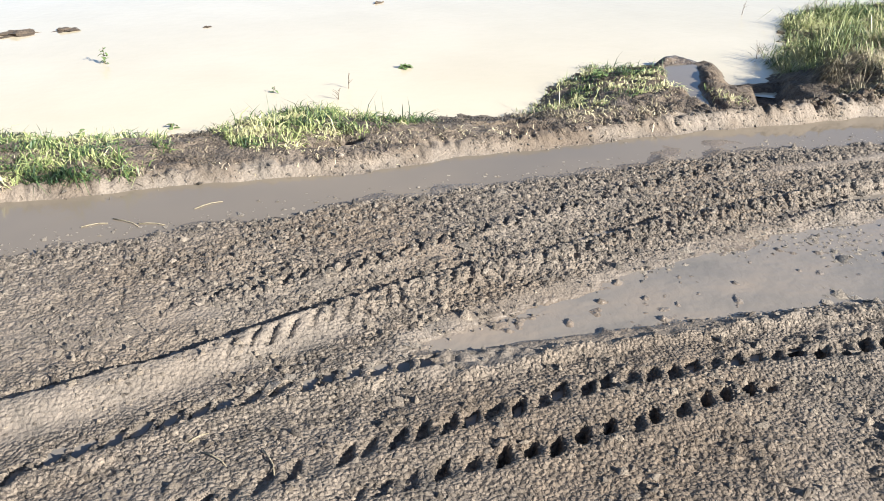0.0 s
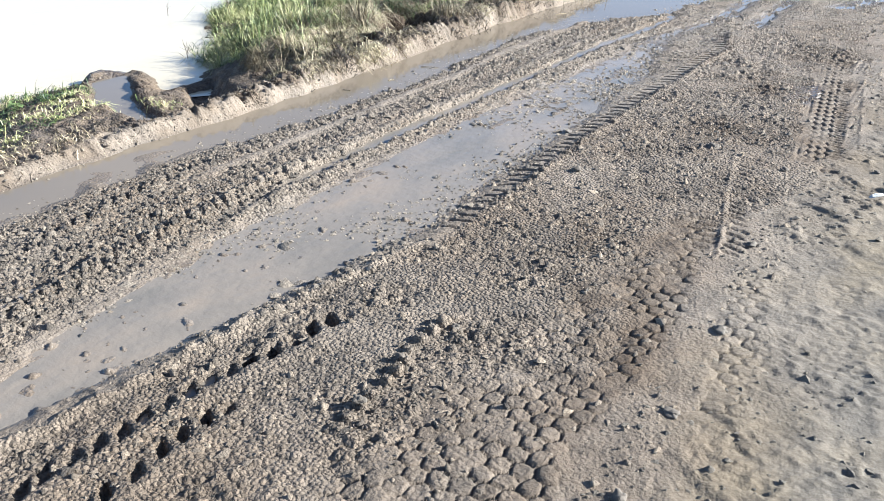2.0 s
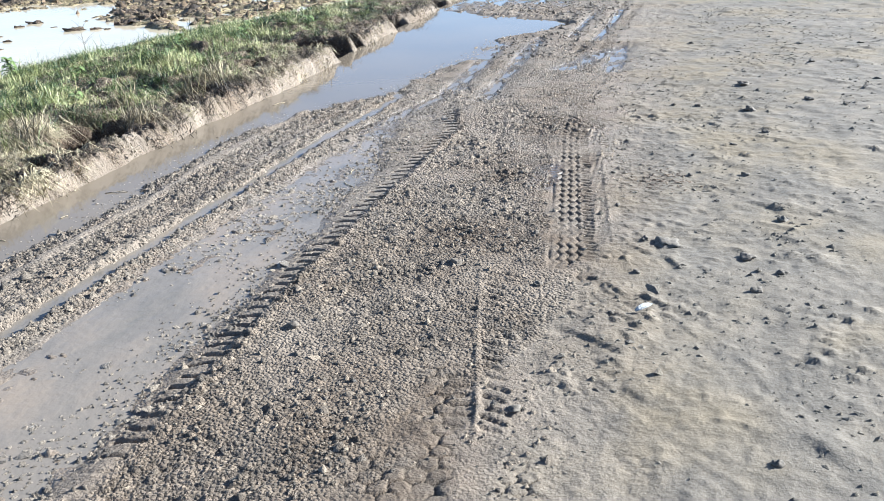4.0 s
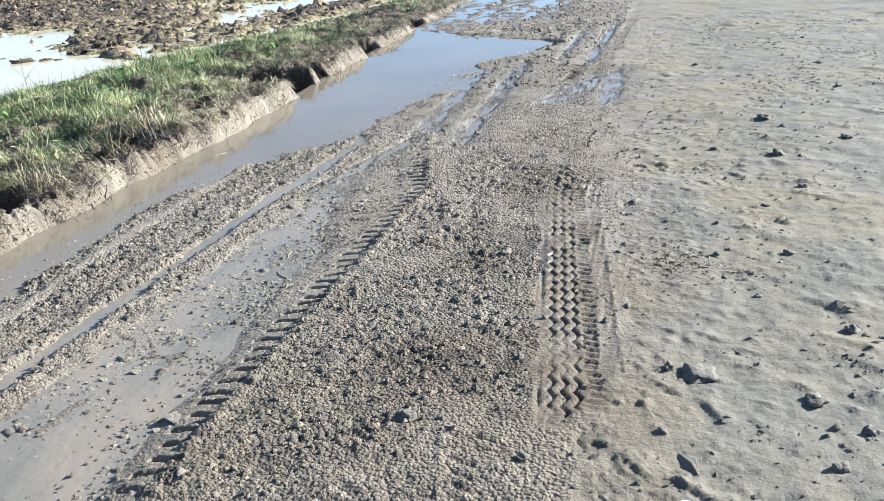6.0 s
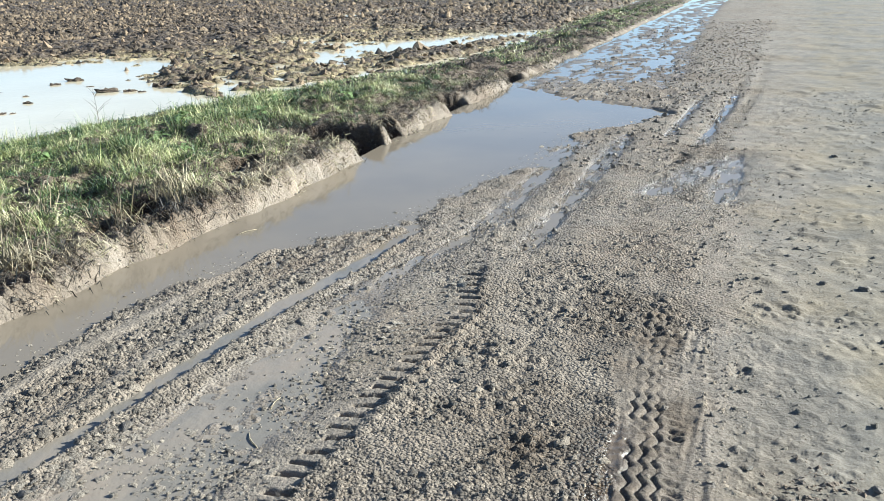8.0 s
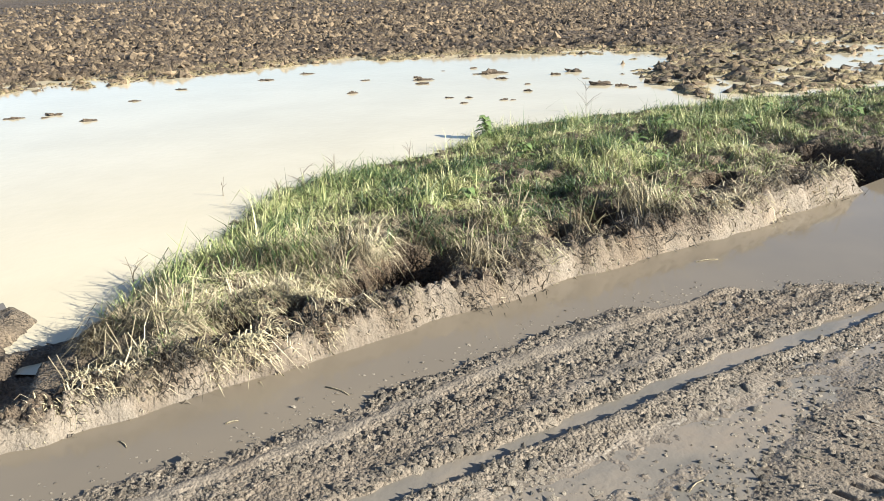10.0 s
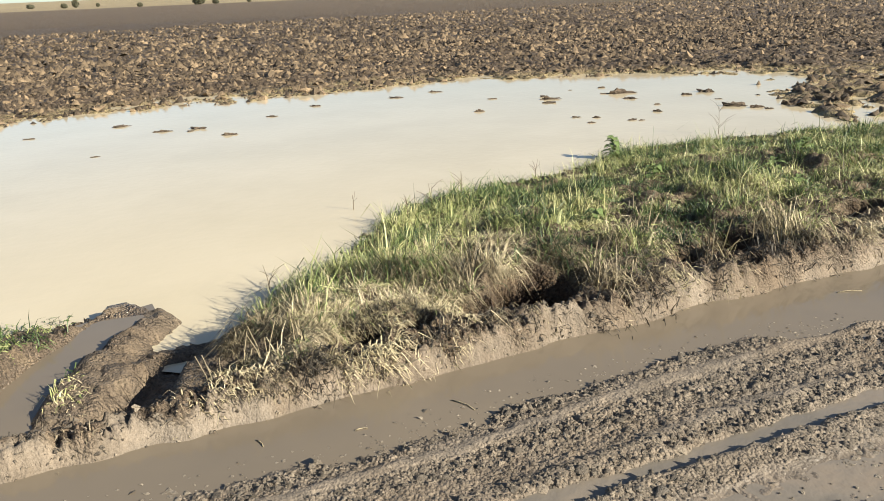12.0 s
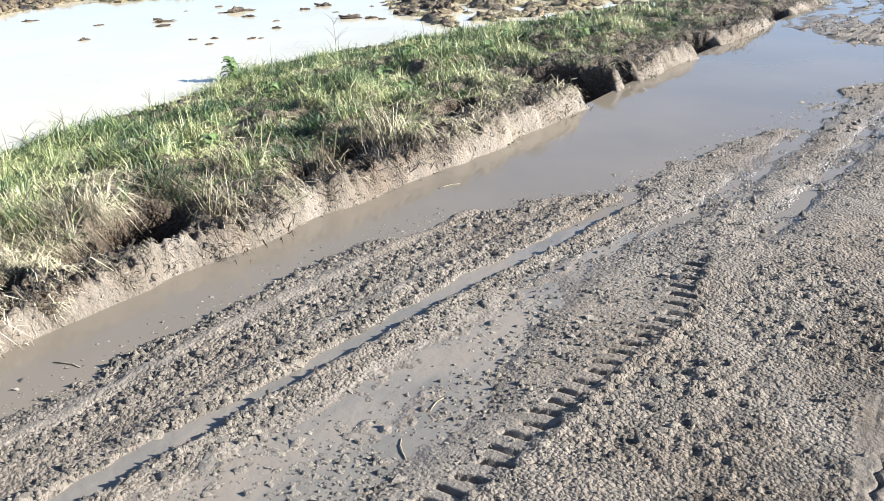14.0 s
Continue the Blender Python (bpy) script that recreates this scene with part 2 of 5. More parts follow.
def pond_edge(y):
    """The shore of the flooded field, and past it the edge of the plough."""
    return line(y, (-30, -10), (-6, -6.0), (-2, -5.3), (-1.35, -5.2), (-0.55, -4.85), (-0.05, -4.8), (0.05, -5.0), (0.6, -5.05), (1.2, -4.65), (1.67, -4.58), (2.2, -4.75), (2.6, -5.2), (3.1, -5.6), (3.5, -5.6),
                (3.85, -5.4), (4.15, -4.9), (4.6, -5.15), (5.0, -5.65), (5.5, -5.9), (6.4, -6.75), (7.4, -7.2), (8.3, -7.15), (9.3, -7.85), (9.8, -7.85), (10.7, -7.6), (12.3, -7.4), (14, -7.0), (17, -6.2), (20, -5.8), (29, -6.2), (60, -7.0))


def pond_far(y):
    return line(y, (-60, -15), (3.2, -15.6), (5.9, -15.8), (9.2, -16.1), (11.6, -15.9), (13.8, -15.0), (15.8, -13.6))


def pond_head(x):
    """y of the pond's far end."""
    return np.interp(x, [-16.1, -15, -13.8, -12.2, -10.7, -9.5, -8.2, -7.3], [11.6, 13.8, 15.8, 16.0, 14.85, 14.0, 13.2, 12.4])


ROAD_WATER, POND_WATER = -0.03, -0.24


def track_a(y):
    return line(y, (-1.6, -1.43), (-1.13, -1.524), (-0.74, -1.604), (-0.48, -1.65), (-0.2, -1.67), (0.13, -1.645), (0.6, -1.68), (3, -1.7))


def track_b(y):
    return line(y, (-1.6, -1.80), (-1.15, -1.852), (-0.7, -1.92), (-0.3, -2.01), (0.17, -2.12), (0.61, -2.18), (0.94, -2.22), (1.26, -2.27), (1.6, -2.32), (2.6, -2.36), (5, -2.36))


def track_c(y):
    return line(y, (-1.6, -2.15), (-0.26, -2.32), (0.36, -2.41), (1.17, -2.6), (2.08, -2.76), (3, -2.8))


def mid_left(y):
    return line(y, (-1.6, -1.70), (-0.09, -1.73), (0.28, -1.86), (0.65, -1.92), (0.92, -1.955), (1.22, -2.015), (1.74, -2.10), (2.2, -2.14), (3.2, -2.16), (5, -2.08), (6.2, -1.98), (7.3, -1.9))


def rut_axis(y):
    """The narrow wet rut at the left of the long pool."""
    return line(y, (1.7, -2.12), (2.5, -2.2), (3.5, -2.19), (4.7, -2.155), (5.2, -2.125), (5.5, -2.09), (6.3, -2.07), (6.8, -2.02), (8, -1.95))


def mid_right(y):
    return line(y, (-1.6, -1.76), (-0.15, -1.70), (0.35, -1.63), (1.07, -1.55), (2.0, -1.40), (3.0, -1.33), (3.8, -1.40), (4.1, -1.38), (5.3, -1.5), (6.0, -1.62), (7.3, -1.85))


def lug_mid(y):
    return line(y, (2.4, -1.24), (3, -1.27), (4.1, -1.30), (4.99, -1.282), (5.2, -1.265), (6.12, -1.253), (6.52, -1.224), (6.87, -1.326), (7.29, -1.447), (7.8, -1.56), (8.16, -1.65), (9.1, -1.85))


def pits(x, y, centre, pitch, across, along, seed, shift=0.0, slant=0.0):
    """A row of lug prints: 0 to 1."""
    d = x - centre
    s = (y + shift + slant * d) / pitch
    k = np.floor(s)
    f = s - k - 0.5 + 0.25 * (hashed(k, k * 0, seed) - 0.5)
    size = 0.45 + 0.75 * hashed(k, k * 0, seed + 1)
    return size * np.exp(-(d / across) ** 4) * np.exp(-(f * pitch / along) ** 4)


def hexes(x, y, cell):
    """Distance from the joint of a honeycomb, in metres."""
    sx, sy = cell, cell * math.sqrt(3)
    def near(ax, ay):
        u, v = x - ax, y - ay
        u, v = u - sx * np.round(u / sx), v - sy * np.round(v / sy)
        return np.abs(u), np.abs(v)
    u1, v1 = near(0, 0)
    u2, v2 = near(sx / 2, sy / 2)
    first = u1 ** 2 + v1 ** 2 < u2 ** 2 + v2 ** 2
    u, v = np.where(first, u1, u2), np.where(first, v1, v2)
    return cell / 2 - np.maximum(u, u * 0.5 + v * math.sqrt(3) / 2)


def dry_edge(y):
    """Where the churned wet lane gives way to the packed dry one."""
    return line(y, (-10, 0.1), (1, 0.05), (4, 0.02), (6, -0.05), (8.7, -0.18), (13, -0.31), (30, -0.5), (90, -0.6))


def inlet(x, y):
    """The two wheel ruts that cross the bank, and the trampled ground round them."""
    c1 = np.interp(-x, [3.5, 3.86, 4.05, 4.4, 4.75, 5.1, 5.4, 5.8], [2.98, 3.06, 3.11, 3.22, 3.45, 3.70, 3.90, 4.15])
    c2 = np.interp(-x, [3.5, 3.8, 4.05, 4.26, 4.5, 4.8], [3.52, 3.62, 3.74, 3.88, 4.06, 4.26])
    one = band(x, -6.2, -3.72, 0.07) * smooth(0.21, 0.13, np.abs(y - c1 + 0.03 * vnoise(x, y, 0.2, 353)))
    two = band(x, -4.52, -3.76, 0.08) * smooth(0.20, 0.09, np.abs(y - c2 + 0.02 * vnoise(x, y, 0.15, 354)) - 0.03 * smooth(-4.3, -3.8, x))
    area = band(x, -6.0, -3.52, 0.08) * smooth(-0.28, -0.12, y - c1) * smooth(1.55, 0.5, y - c1)
    ridge = bell(y - (c1 + 0.27), 0.09) * band(x, -5.9, -4.2, 0.15)
    drowned = area * smooth(-4.35, -4.85, x) * smooth(0.26, 0.52, y - c1)
    return one, two, area, ridge, drowned


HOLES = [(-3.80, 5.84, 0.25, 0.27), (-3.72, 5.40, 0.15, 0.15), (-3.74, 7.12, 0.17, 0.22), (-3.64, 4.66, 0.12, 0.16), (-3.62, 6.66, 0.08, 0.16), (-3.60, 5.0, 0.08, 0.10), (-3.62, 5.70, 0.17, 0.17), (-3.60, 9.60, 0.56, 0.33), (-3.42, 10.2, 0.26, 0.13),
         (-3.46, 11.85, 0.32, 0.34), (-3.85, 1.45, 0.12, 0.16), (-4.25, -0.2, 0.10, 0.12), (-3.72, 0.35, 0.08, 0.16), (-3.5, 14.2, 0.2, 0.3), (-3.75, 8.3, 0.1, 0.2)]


def field_share(x, y):
    """1 where the plough has been, 0 on the road, its verge and the pond's bed."""
    beyond = np.maximum(smooth(0.4, -0.3, x - pond_far(y)), smooth(-0.4, 0.3, y - pond_head(x)))
    return beyond * smooth(0.5, -0.3, x - pond_edge(y))


def stamp(x, y, centre, pitch, across, along, seed, slant=0.0, lean=0.0, low=0.5):
    """A row of sharp-edged lug prints, uneven in size: 0 to 1."""
    d = x - centre
    s = (y + slant * d) / pitch
    k = np.floor(s)
    h1, h2, h3 = hashed(k, k * 0, seed), hashed(k, k * 0, seed + 1), hashed(k, k * 0, seed + 2)
    v = (s - k - 0.5 + 0.22 * (h1 - 0.5)) * pitch
    u = d - across * 0.7 * (h3 - 0.5) + lean * v
    size = low + (1 - low) * h2
    return size * smooth(across, 0.72 * across, np.abs(u)) * smooth(along * 1.15, along * 0.62, np.abs(v))


def mounds(x, y, cell, seed, fill, wide=1.9):
    """Low lumps of soil with a gentle side towards the sun and a steep one away from it: 0 to 1."""
    gx, gy = x / cell, y / cell
    i0, j0 = np.floor(gx), np.floor(gy)
    out = np.zeros(np.broadcast(x, y).shape)
    for di in (-1, 0, 1):
        for dj in (-1, 0, 1):
            i, j = i0 + di, j0 + dj
            r = (0.14 + 0.26 * hashed(i, j, seed + 2)) * (hashed(i, j, seed + 3) < fill)
            dx, dy = gx - i - hashed(i, j, seed), gy - j - hashed(i, j, seed + 1)
            a = 0.9 * (hashed(i, j, seed + 4) - 0.5) + 0.38
            u, v = -(dx * math.sin(SUN_AZ) + dy * math.cos(SUN_AZ)), dx * math.cos(SUN_AZ) - dy * math.sin(SUN_AZ)
            u = u + a * v * 0.6
            q = u / np.maximum(r, 1e-3)
            w = v / np.maximum(r * wide * (0.6 + 0.8 * hashed(i, j, seed + 5)), 1e-3)
            out = np.maximum(out, r / 0.40 * smooth(-1.6, 0.35, q) * (1 - smooth(0.35, 0.62, q)) * np.clip(1 - w * w, 0, 1))
    return out


def surface(x, y):
    """Height of the ground and its dryness, wetness, field share, over the plan."""
    near = smooth(30, 18, y) * smooth(-8, -4, y)
    f, ce = foot(y), channel_edge(y)
    ce = ce + smooth(5, 8, y) * (0.07 * vnoise(x, y, 0.35, 3) + 0.05 * vnoise(x, y, 0.12, 4))
    f = f + 0.025 * vnoise(x * 0, y, 0.16, 5) + 0.03 * vnoise(x * 0, y, 0.5, 6)
    d = x - f
    jx, jy = x + 0.008 * vnoise(x, y, 0.05, 165), y + 0.008 * vnoise(x, y, 0.06, 166)
    wob = 0.03 * vnoise(x * 0, y, 0.7, 31)
    sway = 0.014 * vnoise(x, y, 0.10, 34) + wob
    ml, mr, lm = mid_left(y), mid_right(y), lug_mid(y)
    tb, tc, rut = track_b(y), track_c(y), rut_axis(y) + 0.5 * wob
    late = smooth(1.7, 2.6, y)
    ragged = 0.014 * vnoise(x, y, 0.11, 44) + 0.010 * vnoise(x, y, 0.045, 45)
    rough1, rough2 = fbm(x, y, 0.6, 11, 3), fbm(x, y, 0.09, 21, 3)
    z = 0.008 * rough1 + 0.004 * rough2
    # road camber: the wheel side lies lower
    z = z - 0.012 * smooth(-1.2, -1.6, x) + 0.015 * smooth(0.0, 1.5, x)
    # churned clay between the long smooth ribs
    r1, r2 = -2.625 + sway, line(y, (2, -2.36), (3.5, -2.32), (4.85, -2.29), (6.1, -2.285), (7.0, -2.2), (9, -2.1)) + sway
    ribbed = band(x, ce + 0.04, r1 - 0.03 + 0.02 * vnoise(x, y, 0.09, 39), 0.025) + band(x, r1 + 0.03 + 0.02 * vnoise(x, y, 0.08, 40), r2 - 0.035 + 0.02 * vnoise(x, y, 0.07, 42), 0.025) + band(x, r2 + 0.035, rut - 0.065 + 0.02 * vnoise(x, y, 0.08, 43), 0.015) + 0.75 * band(x, rut + 0.045, rut + 0.13 + 0.04 * vnoise(x, y, 0.15, 38), 0.02) * smooth(7.6, 6.8, y)
    mass = band(x, ce + 0.07, ml - 0.035, 0.035) * (1 - 0.92 * band(x, tb + 0.005, tb + 0.19, 0.02) * smooth(0.25, -0.25, y)) * (1 - 0.75 * bell(x - tc + 0.10, 0.04) * smooth(-0.2, 0.4, y)) * (1 - 0.8 * bell(x - tc - 0.10, 0.035)) * (1 - 0.75 * smooth(-0.35, -0.75, y) * bell(x + 2.25, 0.09))
    bands = (mass * (1 - late) + ribbed * late) * smooth(16, 12, y)
    clumpy = 0.6 + 0.4 * smooth(-0.45, 0.15, fbm(x * 2, y * 0.6, 0.3, 37, 2))
    bands = bands * clumpy
    # loose gravel of the crown
    e0 = line(y, (-2, -1.40), (-0.5, -1.46), (0.2, -1.53), (0.68, -1.52), (0.97, -1.49), (1.2, -1.475), (1.53, -1.42), (1.78, -1.38), (2.12, -1.307), (2.5, -1.255), (3, -1.25))
    stony = band(x, e0 + 0.005, -0.28 + 0.1 * vnoise(x, y, 0.5, 33), 0.03) * smooth(-2.2, -1.5, y)
    stony = np.where((y > 2.3) & (y <= 6.8), band(x, lm + 0.035, line(y, (2.3, -0.45), (3.0, -0.30), (3.4, -0.10), (4.4, 0.04), (5.5, -0.06), (6.4, -0.14), (7, -0.2)) + 0.10 * vnoise(x, y, 0.3, 33), 0.03), stony)
    stony = np.where(y > 6.8, band(x, ce + 0.05, dry_edge(y) - 0.1 + 0.2 * vnoise(x, y, 0.6, 35), 0.2) * (0.35 + 0.65 * smooth(26, 13, y)), stony)
    low_side = band(x, tb + 0.2, e0 + 0.02, 0.04) * smooth(0.2, -0.2, y)
    patch = smooth(-0.5, 0.3, fbm(x, y, 0.45, 41, 3))
    gravelly = np.clip(bands + stony * (0.40 + 0.35 * patch) + 0.8 * low_side, 0, 1)
    loose = np.clip(stony * (0.5 + 0.5 * patch) + 0.7 * low_side, 0, 1)
    px, py = x + 0.010 * vnoise(x, y, 0.035, 57), y + 0.010 * vnoise(x, y, 0.04, 58)
    g4 = pebbles(x, y, 0.024, 61, 0.9)
    g1, g2, g3 = pebbles(x, y, 0.040, 51, 0.45), pebbles(px, py, 0.028, 61, 0.55), pebbles(py, px, 0.016, 63, 0.45)
    coarse = smooth(-0.3, 0.4, vnoise(x, y, 0.22, 67))
    bare = smooth(-0.35, 0.25, fbm(x, y, 0.16, 68, 3))
    z = z + loose * (0.35 + 0.65 * bare) * (0.015 * g1 * coarse + 0.011 * g2 + 0.007 * g3 + 0.002 * vnoise(x, y, 0.012, 65) - 0.010) + bands * (0.005 * g1 + 0.017 * g4 + 0.008 * g3 + 0.003 * vnoise(x, y, 0.012, 66) - 0.012)
    # the packed dry side: low lumps, crumbs and footmarks
    crisp = band(y, 4.5, 10.5, 0.6)
    dryside = smooth(-0.16 + 0.10 * crisp - 0.012 * np.clip(y, 0, 40) * (1 - 0.7 * crisp), 0.10 - 0.05 * crisp + 0.012 * np.clip(y, 0, 40) * (1 - 0.7 * crisp), x - dry_edge(y) - 0.04 * crisp + (1 - 0.6 * crisp) * (0.12 * vnoise(x, y, 0.4, 71) + 0.05 * vnoise(x, y, 0.13, 73)))
    crust, worked = smooth(-0.1, 0.6, fbm(x, y, 0.32, 83, 3)), smooth(-0.45, 0.35, fbm(x, y, 0.8, 88, 3))
    lumpy = 0.016 * mounds(x, y, 0.34, 751, 0.22, 1.3) + (0.3 + 0.7 * worked) * 0.012 * mounds(x, y, 0.15, 761, 0.30, 1.5) + 0.015 * (0.35 + 0.65 * crust) * mounds(x, y, 0.078, 771, 0.40, 1.4) + 0.008 * (0.2 + 0.8 * crust) * mounds(x, y, 0.036, 781, 0.6, 1.2)
    lumpy = lumpy * (1 - 0.55 * smooth(0.55, 0.25, x) * smooth(3.6, 2.8, y))
    z = z + dryside * (lumpy + 0.0022 * vnoise(x, y, 0.025, 85) + 0.003 * crust * vnoise(x, y, 0.014, 86) + 0.006 * fbm(x, y, 0.5, 95, 2) - 0.004 * smooth(0.2, 0.0, np.abs(fbm(x * 0.5, y, 0.12, 97, 2))) * crust)
    # long smooth ribs and the steep-sided rut
    z = z + late * smooth(9, 7, y) * (0.007 * bell(x - r1, 0.035) + 0.009 * bell(x - r2, 0.04))
    z = z - late * smooth(8.2, 7, y) * (0.033 * smooth(-0.110, -0.065, x - rut + ragged) * (1 - smooth(0.014, 0.032, x - rut + ragged)) - 0.012 * bell(x - rut - 0.055 + ragged, 0.028))
    # the big tyre's ribs nearer the start
    wb, wc = smooth(3.4, 2.2, y), smooth(3.0, 2.0, y)
    z = z + wb * smooth(-1.9, -1.5, y) * 0.034 * smooth(-0.028, 0.004, x - tb + 0.4 * sway) * (1 - smooth(0.03, 0.16, x - tb)) * (1 - 0.35 * smooth(-0.1, 0.6, y))
    z = z - wb * smooth(-1.9, -1.5, y) * 0.012 * bell(x - tb + 0.05, 0.025)
    lugs_b = stamp(jx, jy, tb + 0.045, 0.072, 0.045, 0.015, 111, 0.6)
    z = z - wb * 0.020 * lugs_b * smooth(-0.7, -0.3, y) * (1 - 0.4 * smooth(-0.2, 0.1, y) * smooth(0.45, 0.3, y))
    z = z + wb * 0.012 * stamp(jx, jy, tb + 0.05, 0.072, 0.035, 0.018, 115, 0.6) * smooth(0.2, 0.7, y)
    lugs_c = stamp(jx, jy, tc, 0.085, 0.042, 0.015, 121, 0.8, 0.3)
    z = z + wc * smooth(-0.9, -0.2, y) * (0.015 * bell(x - tc - 0.02, 0.06) - 0.024 * lugs_c)
    ta = track_a(y)
    wa = smooth(0.45, 0.1, y)
    lugs_a = stamp(jx, jy, ta, 0.082, 0.045, 0.024, 101, 0.5)
    z = z + wa * (0.022 * bell(x - ta - 0.055, 0.05) - 0.046 * lugs_a)
    # pale squeezed mud along the right of the long pool
    squeeze = band(x, mr - 0.05, e0 + 0.02, 0.03) * smooth(0.0, 0.35, y) * smooth(2.6, 2.0, y)
    z = z * (1 - 0.7 * squeeze) + squeeze * (0.004 + 0.020 * np.maximum(fbm(x, y, 0.07, 233, 3), 0) + 0.010 * pebbles(x, y, 0.05, 234, 0.5))
    z = z + 0.024 * bell(x - e0 - 0.01, 0.022) * smooth(0.0, 0.3, y) * smooth(2.5, 2.1, y) * (0.5 + 0.5 * vnoise(x, y, 0.045, 236))
    # two rows of deep lug prints
    e1 = line(y, (-2, -1.16), (-0.54, -1.235), (-0.23, -1.281), (0.15, -1.316), (0.48, -1.327), (0.8, -1.31), (1.1, -1.29), (1.32, -1.246), (1.44, -1.204), (1.63, -1.177), (3, -1.1))
    e2 = line(y, (-2, -1.09), (-0.15, -1.122), (0.2, -1.117), (0.55, -1.124), (0.9, -1.14), (1.03, -1.133), (2, -1.1))
    p1 = stamp(jx, jy, e1, 0.0785, 0.042, 0.023, 131, 0.5, 0.35, 0.15) * smooth(1.72, 1.6, y) * (0.55 + 0.45 * smooth(-0.1, 0.2, y))
    p2 = stamp(jx, jy, e2, 0.0855, 0.036, 0.020, 141, 0.5, 0.35, 0.10) * smooth(1.12, 1.02, y) * smooth(-0.35, -0.1, y)
    calmed = np.maximum(bell(x - e1 - 0.06, 0.05) * smooth(1.7, 1.5, y), bell(x - e2 - 0.05, 0.045) * smooth(1.1, 1.0, y))
    z = z * (1 - 0.5 * calmed) + 0.012 * calmed - 0.064 * p1 - 0.060 * p2
    e3 = line(y, (0.4, -0.78), (1.25, -0.79), (1.51, -0.812), (1.67, -0.856), (1.78, -0.841), (2.2, -0.82))
    z = z + 0.030 * stamp(jx, jy, e3, 0.066, 0.024, 0.022, 151, 0.0, 0.0, 0.4) * smooth(1.05, 1.2, y) * smooth(1.95, 1.8, y)
    # the bar prints on the crown's edge
    wl = smooth(2.3, 2.9, y) * smooth(9.2, 7.5, y)
    level = band(x, lm - 0.13, lm + 0.05, 0.03) * wl
    z = z * (1 - 0.8 * level) - 0.004 * level
    bars = stamp(jx, y + 0.010 * vnoise(x, y, 0.07, 167), lm - 0.012, 0.080, 0.060, 0.0115, 161, -0.12, 0.0, 0.5)
    z = z + wl * (0.016 * stamp(jx, jy, lm + 0.06, 0.080, 0.030, 0.026, 164, -0.1, 0.0, 0.3) - 0.060 * bars * smooth(7.4, 6.6, y) )
    lr = line(y, (6, -0.62), (9, -0.75), (14, -0.55), (25, -0.6))
    for off, seed in ((0.0, 171), (0.22, 181)):
        z = z - 0.022 * pits(x, y, lr + off, 0.08, 0.06, 0.02, seed) * smooth(8.5, 9.5, y) * smooth(20, 16, y)
    # honeycomb prints of the road tyre: one plain, two faint ones beside it
    wander = 0.035 * vnoise(x, y, 0.3, 192)
    left = line(y, (0, -0.70), (0.82, -0.66), (1.65, -0.60), (2.23, -0.56), (2.7, -0.50), (3.2, -0.46), (3.6, -0.50))
    right = line(y, (0, -0.06), (1.14, -0.13), (1.67, -0.16), (2.1, -0.14), (2.52, -0.22), (2.77, -0.28), (3.2, -0.32), (3.6, -0.40))
    wh = band(x + wander, left, right, 0.035) * smooth(-0.6, 0.2, y) * smooth(3.5, 3.1, y) * (0.25 + 0.75 * smooth(-0.75, -0.2, fbm(x, y, 0.3, 191, 2)))
    faint = 0.75 * band(x, line(y, (1.9, 0.05), (2.55, -0.06), (2.9, -0.1)), line(y, (1.9, 0.17), (2.55, 0.07), (2.9, 0.0)), 0.02) * band(y, 1.75, 2.75, 0.15) + 0.4 * band(x, line(y, (2.3, 0.29), (2.85, 0.26)), line(y, (2.3, 0.38), (2.85, 0.35)), 0.02) * band(y, 2.3, 2.9, 0.1)
    comb = np.maximum(wh, faint)
    uu = x * math.cos(0.22) + y * math.sin(0.22)
    vv = y * math.cos(0.22) - x * math.sin(0.22)
    kept = smooth(-0.75, -0.05, fbm(x, y, 0.10, 187, 2) + 0.5 * smooth(-0.30, 0.12, x - 0.5 * (left + right)) - 0.25)
    joint = kept * (1 - smooth(0.0012, 0.0058, hexes(uu + 0.007 * vnoise(x, y, 0.05, 195), vv + 0.006 * vnoise(x, y, 0.05, 196), 0.066)))
    gravelly = gravelly * (1 - 0.7 * comb) - 0.1 * comb
    z = z * (1 - 0.80 * comb) + comb * (0.003 * vnoise(x, y, 0.03, 197) + 0.006 * vnoise(x, y, 0.09, 199)) - comb * (0.010 + 0.004 * smooth(-0.5, 0.5, fbm(x, y, 0.15, 198, 2))) * joint
    # a bar-and-line print, then a zigzag one
    q0 = line(y, (2.8, -0.18), (2.97, -0.212), (3.48, -0.332), (4.09, -0.457), (4.3, -0.5))
    wq = smooth(2.75, 2.95, y) * smooth(4.2, 4.0, y) * (0.5 + 0.5 * smooth(-0.4, 0.2, fbm(x, y, 0.2, 194, 2)))
    z = z * (1 - 0.75 * wq * band(x, q0 - 0.10, q0 + 0.10, 0.02)) - wq * (-0.009 * bell(x - q0, 0.010) + 0.014 * stamp(jx, jy, q0 + 0.055, 0.062, 0.045, 0.012, 175, 0.3) + 0.012 * stamp(jx, jy, q0 - 0.06, 0.062, 0.045, 0.012, 176, -0.3))
    zx = line(y, (3.9, -0.04), (4.4, -0.11), (5.35, -0.23), (6.0, -0.315), (6.45, -0.37), (7.5, -0.42))
    fray = 0.35 * vnoise(x, y, 0.12, 185)
    wz = smooth(4.0, 4.4, y + fray) * smooth(7.0, 6.3, y + fray)
    worn = wz * (0.25 + 0.75 * smooth(-0.4, 0.3, fbm(x, y, 0.16, 193, 2)))
    print_band = band(x + 0.03 * vnoise(x, y, 0.10, 186), zx - 0.11, zx + 0.27, 0.03)
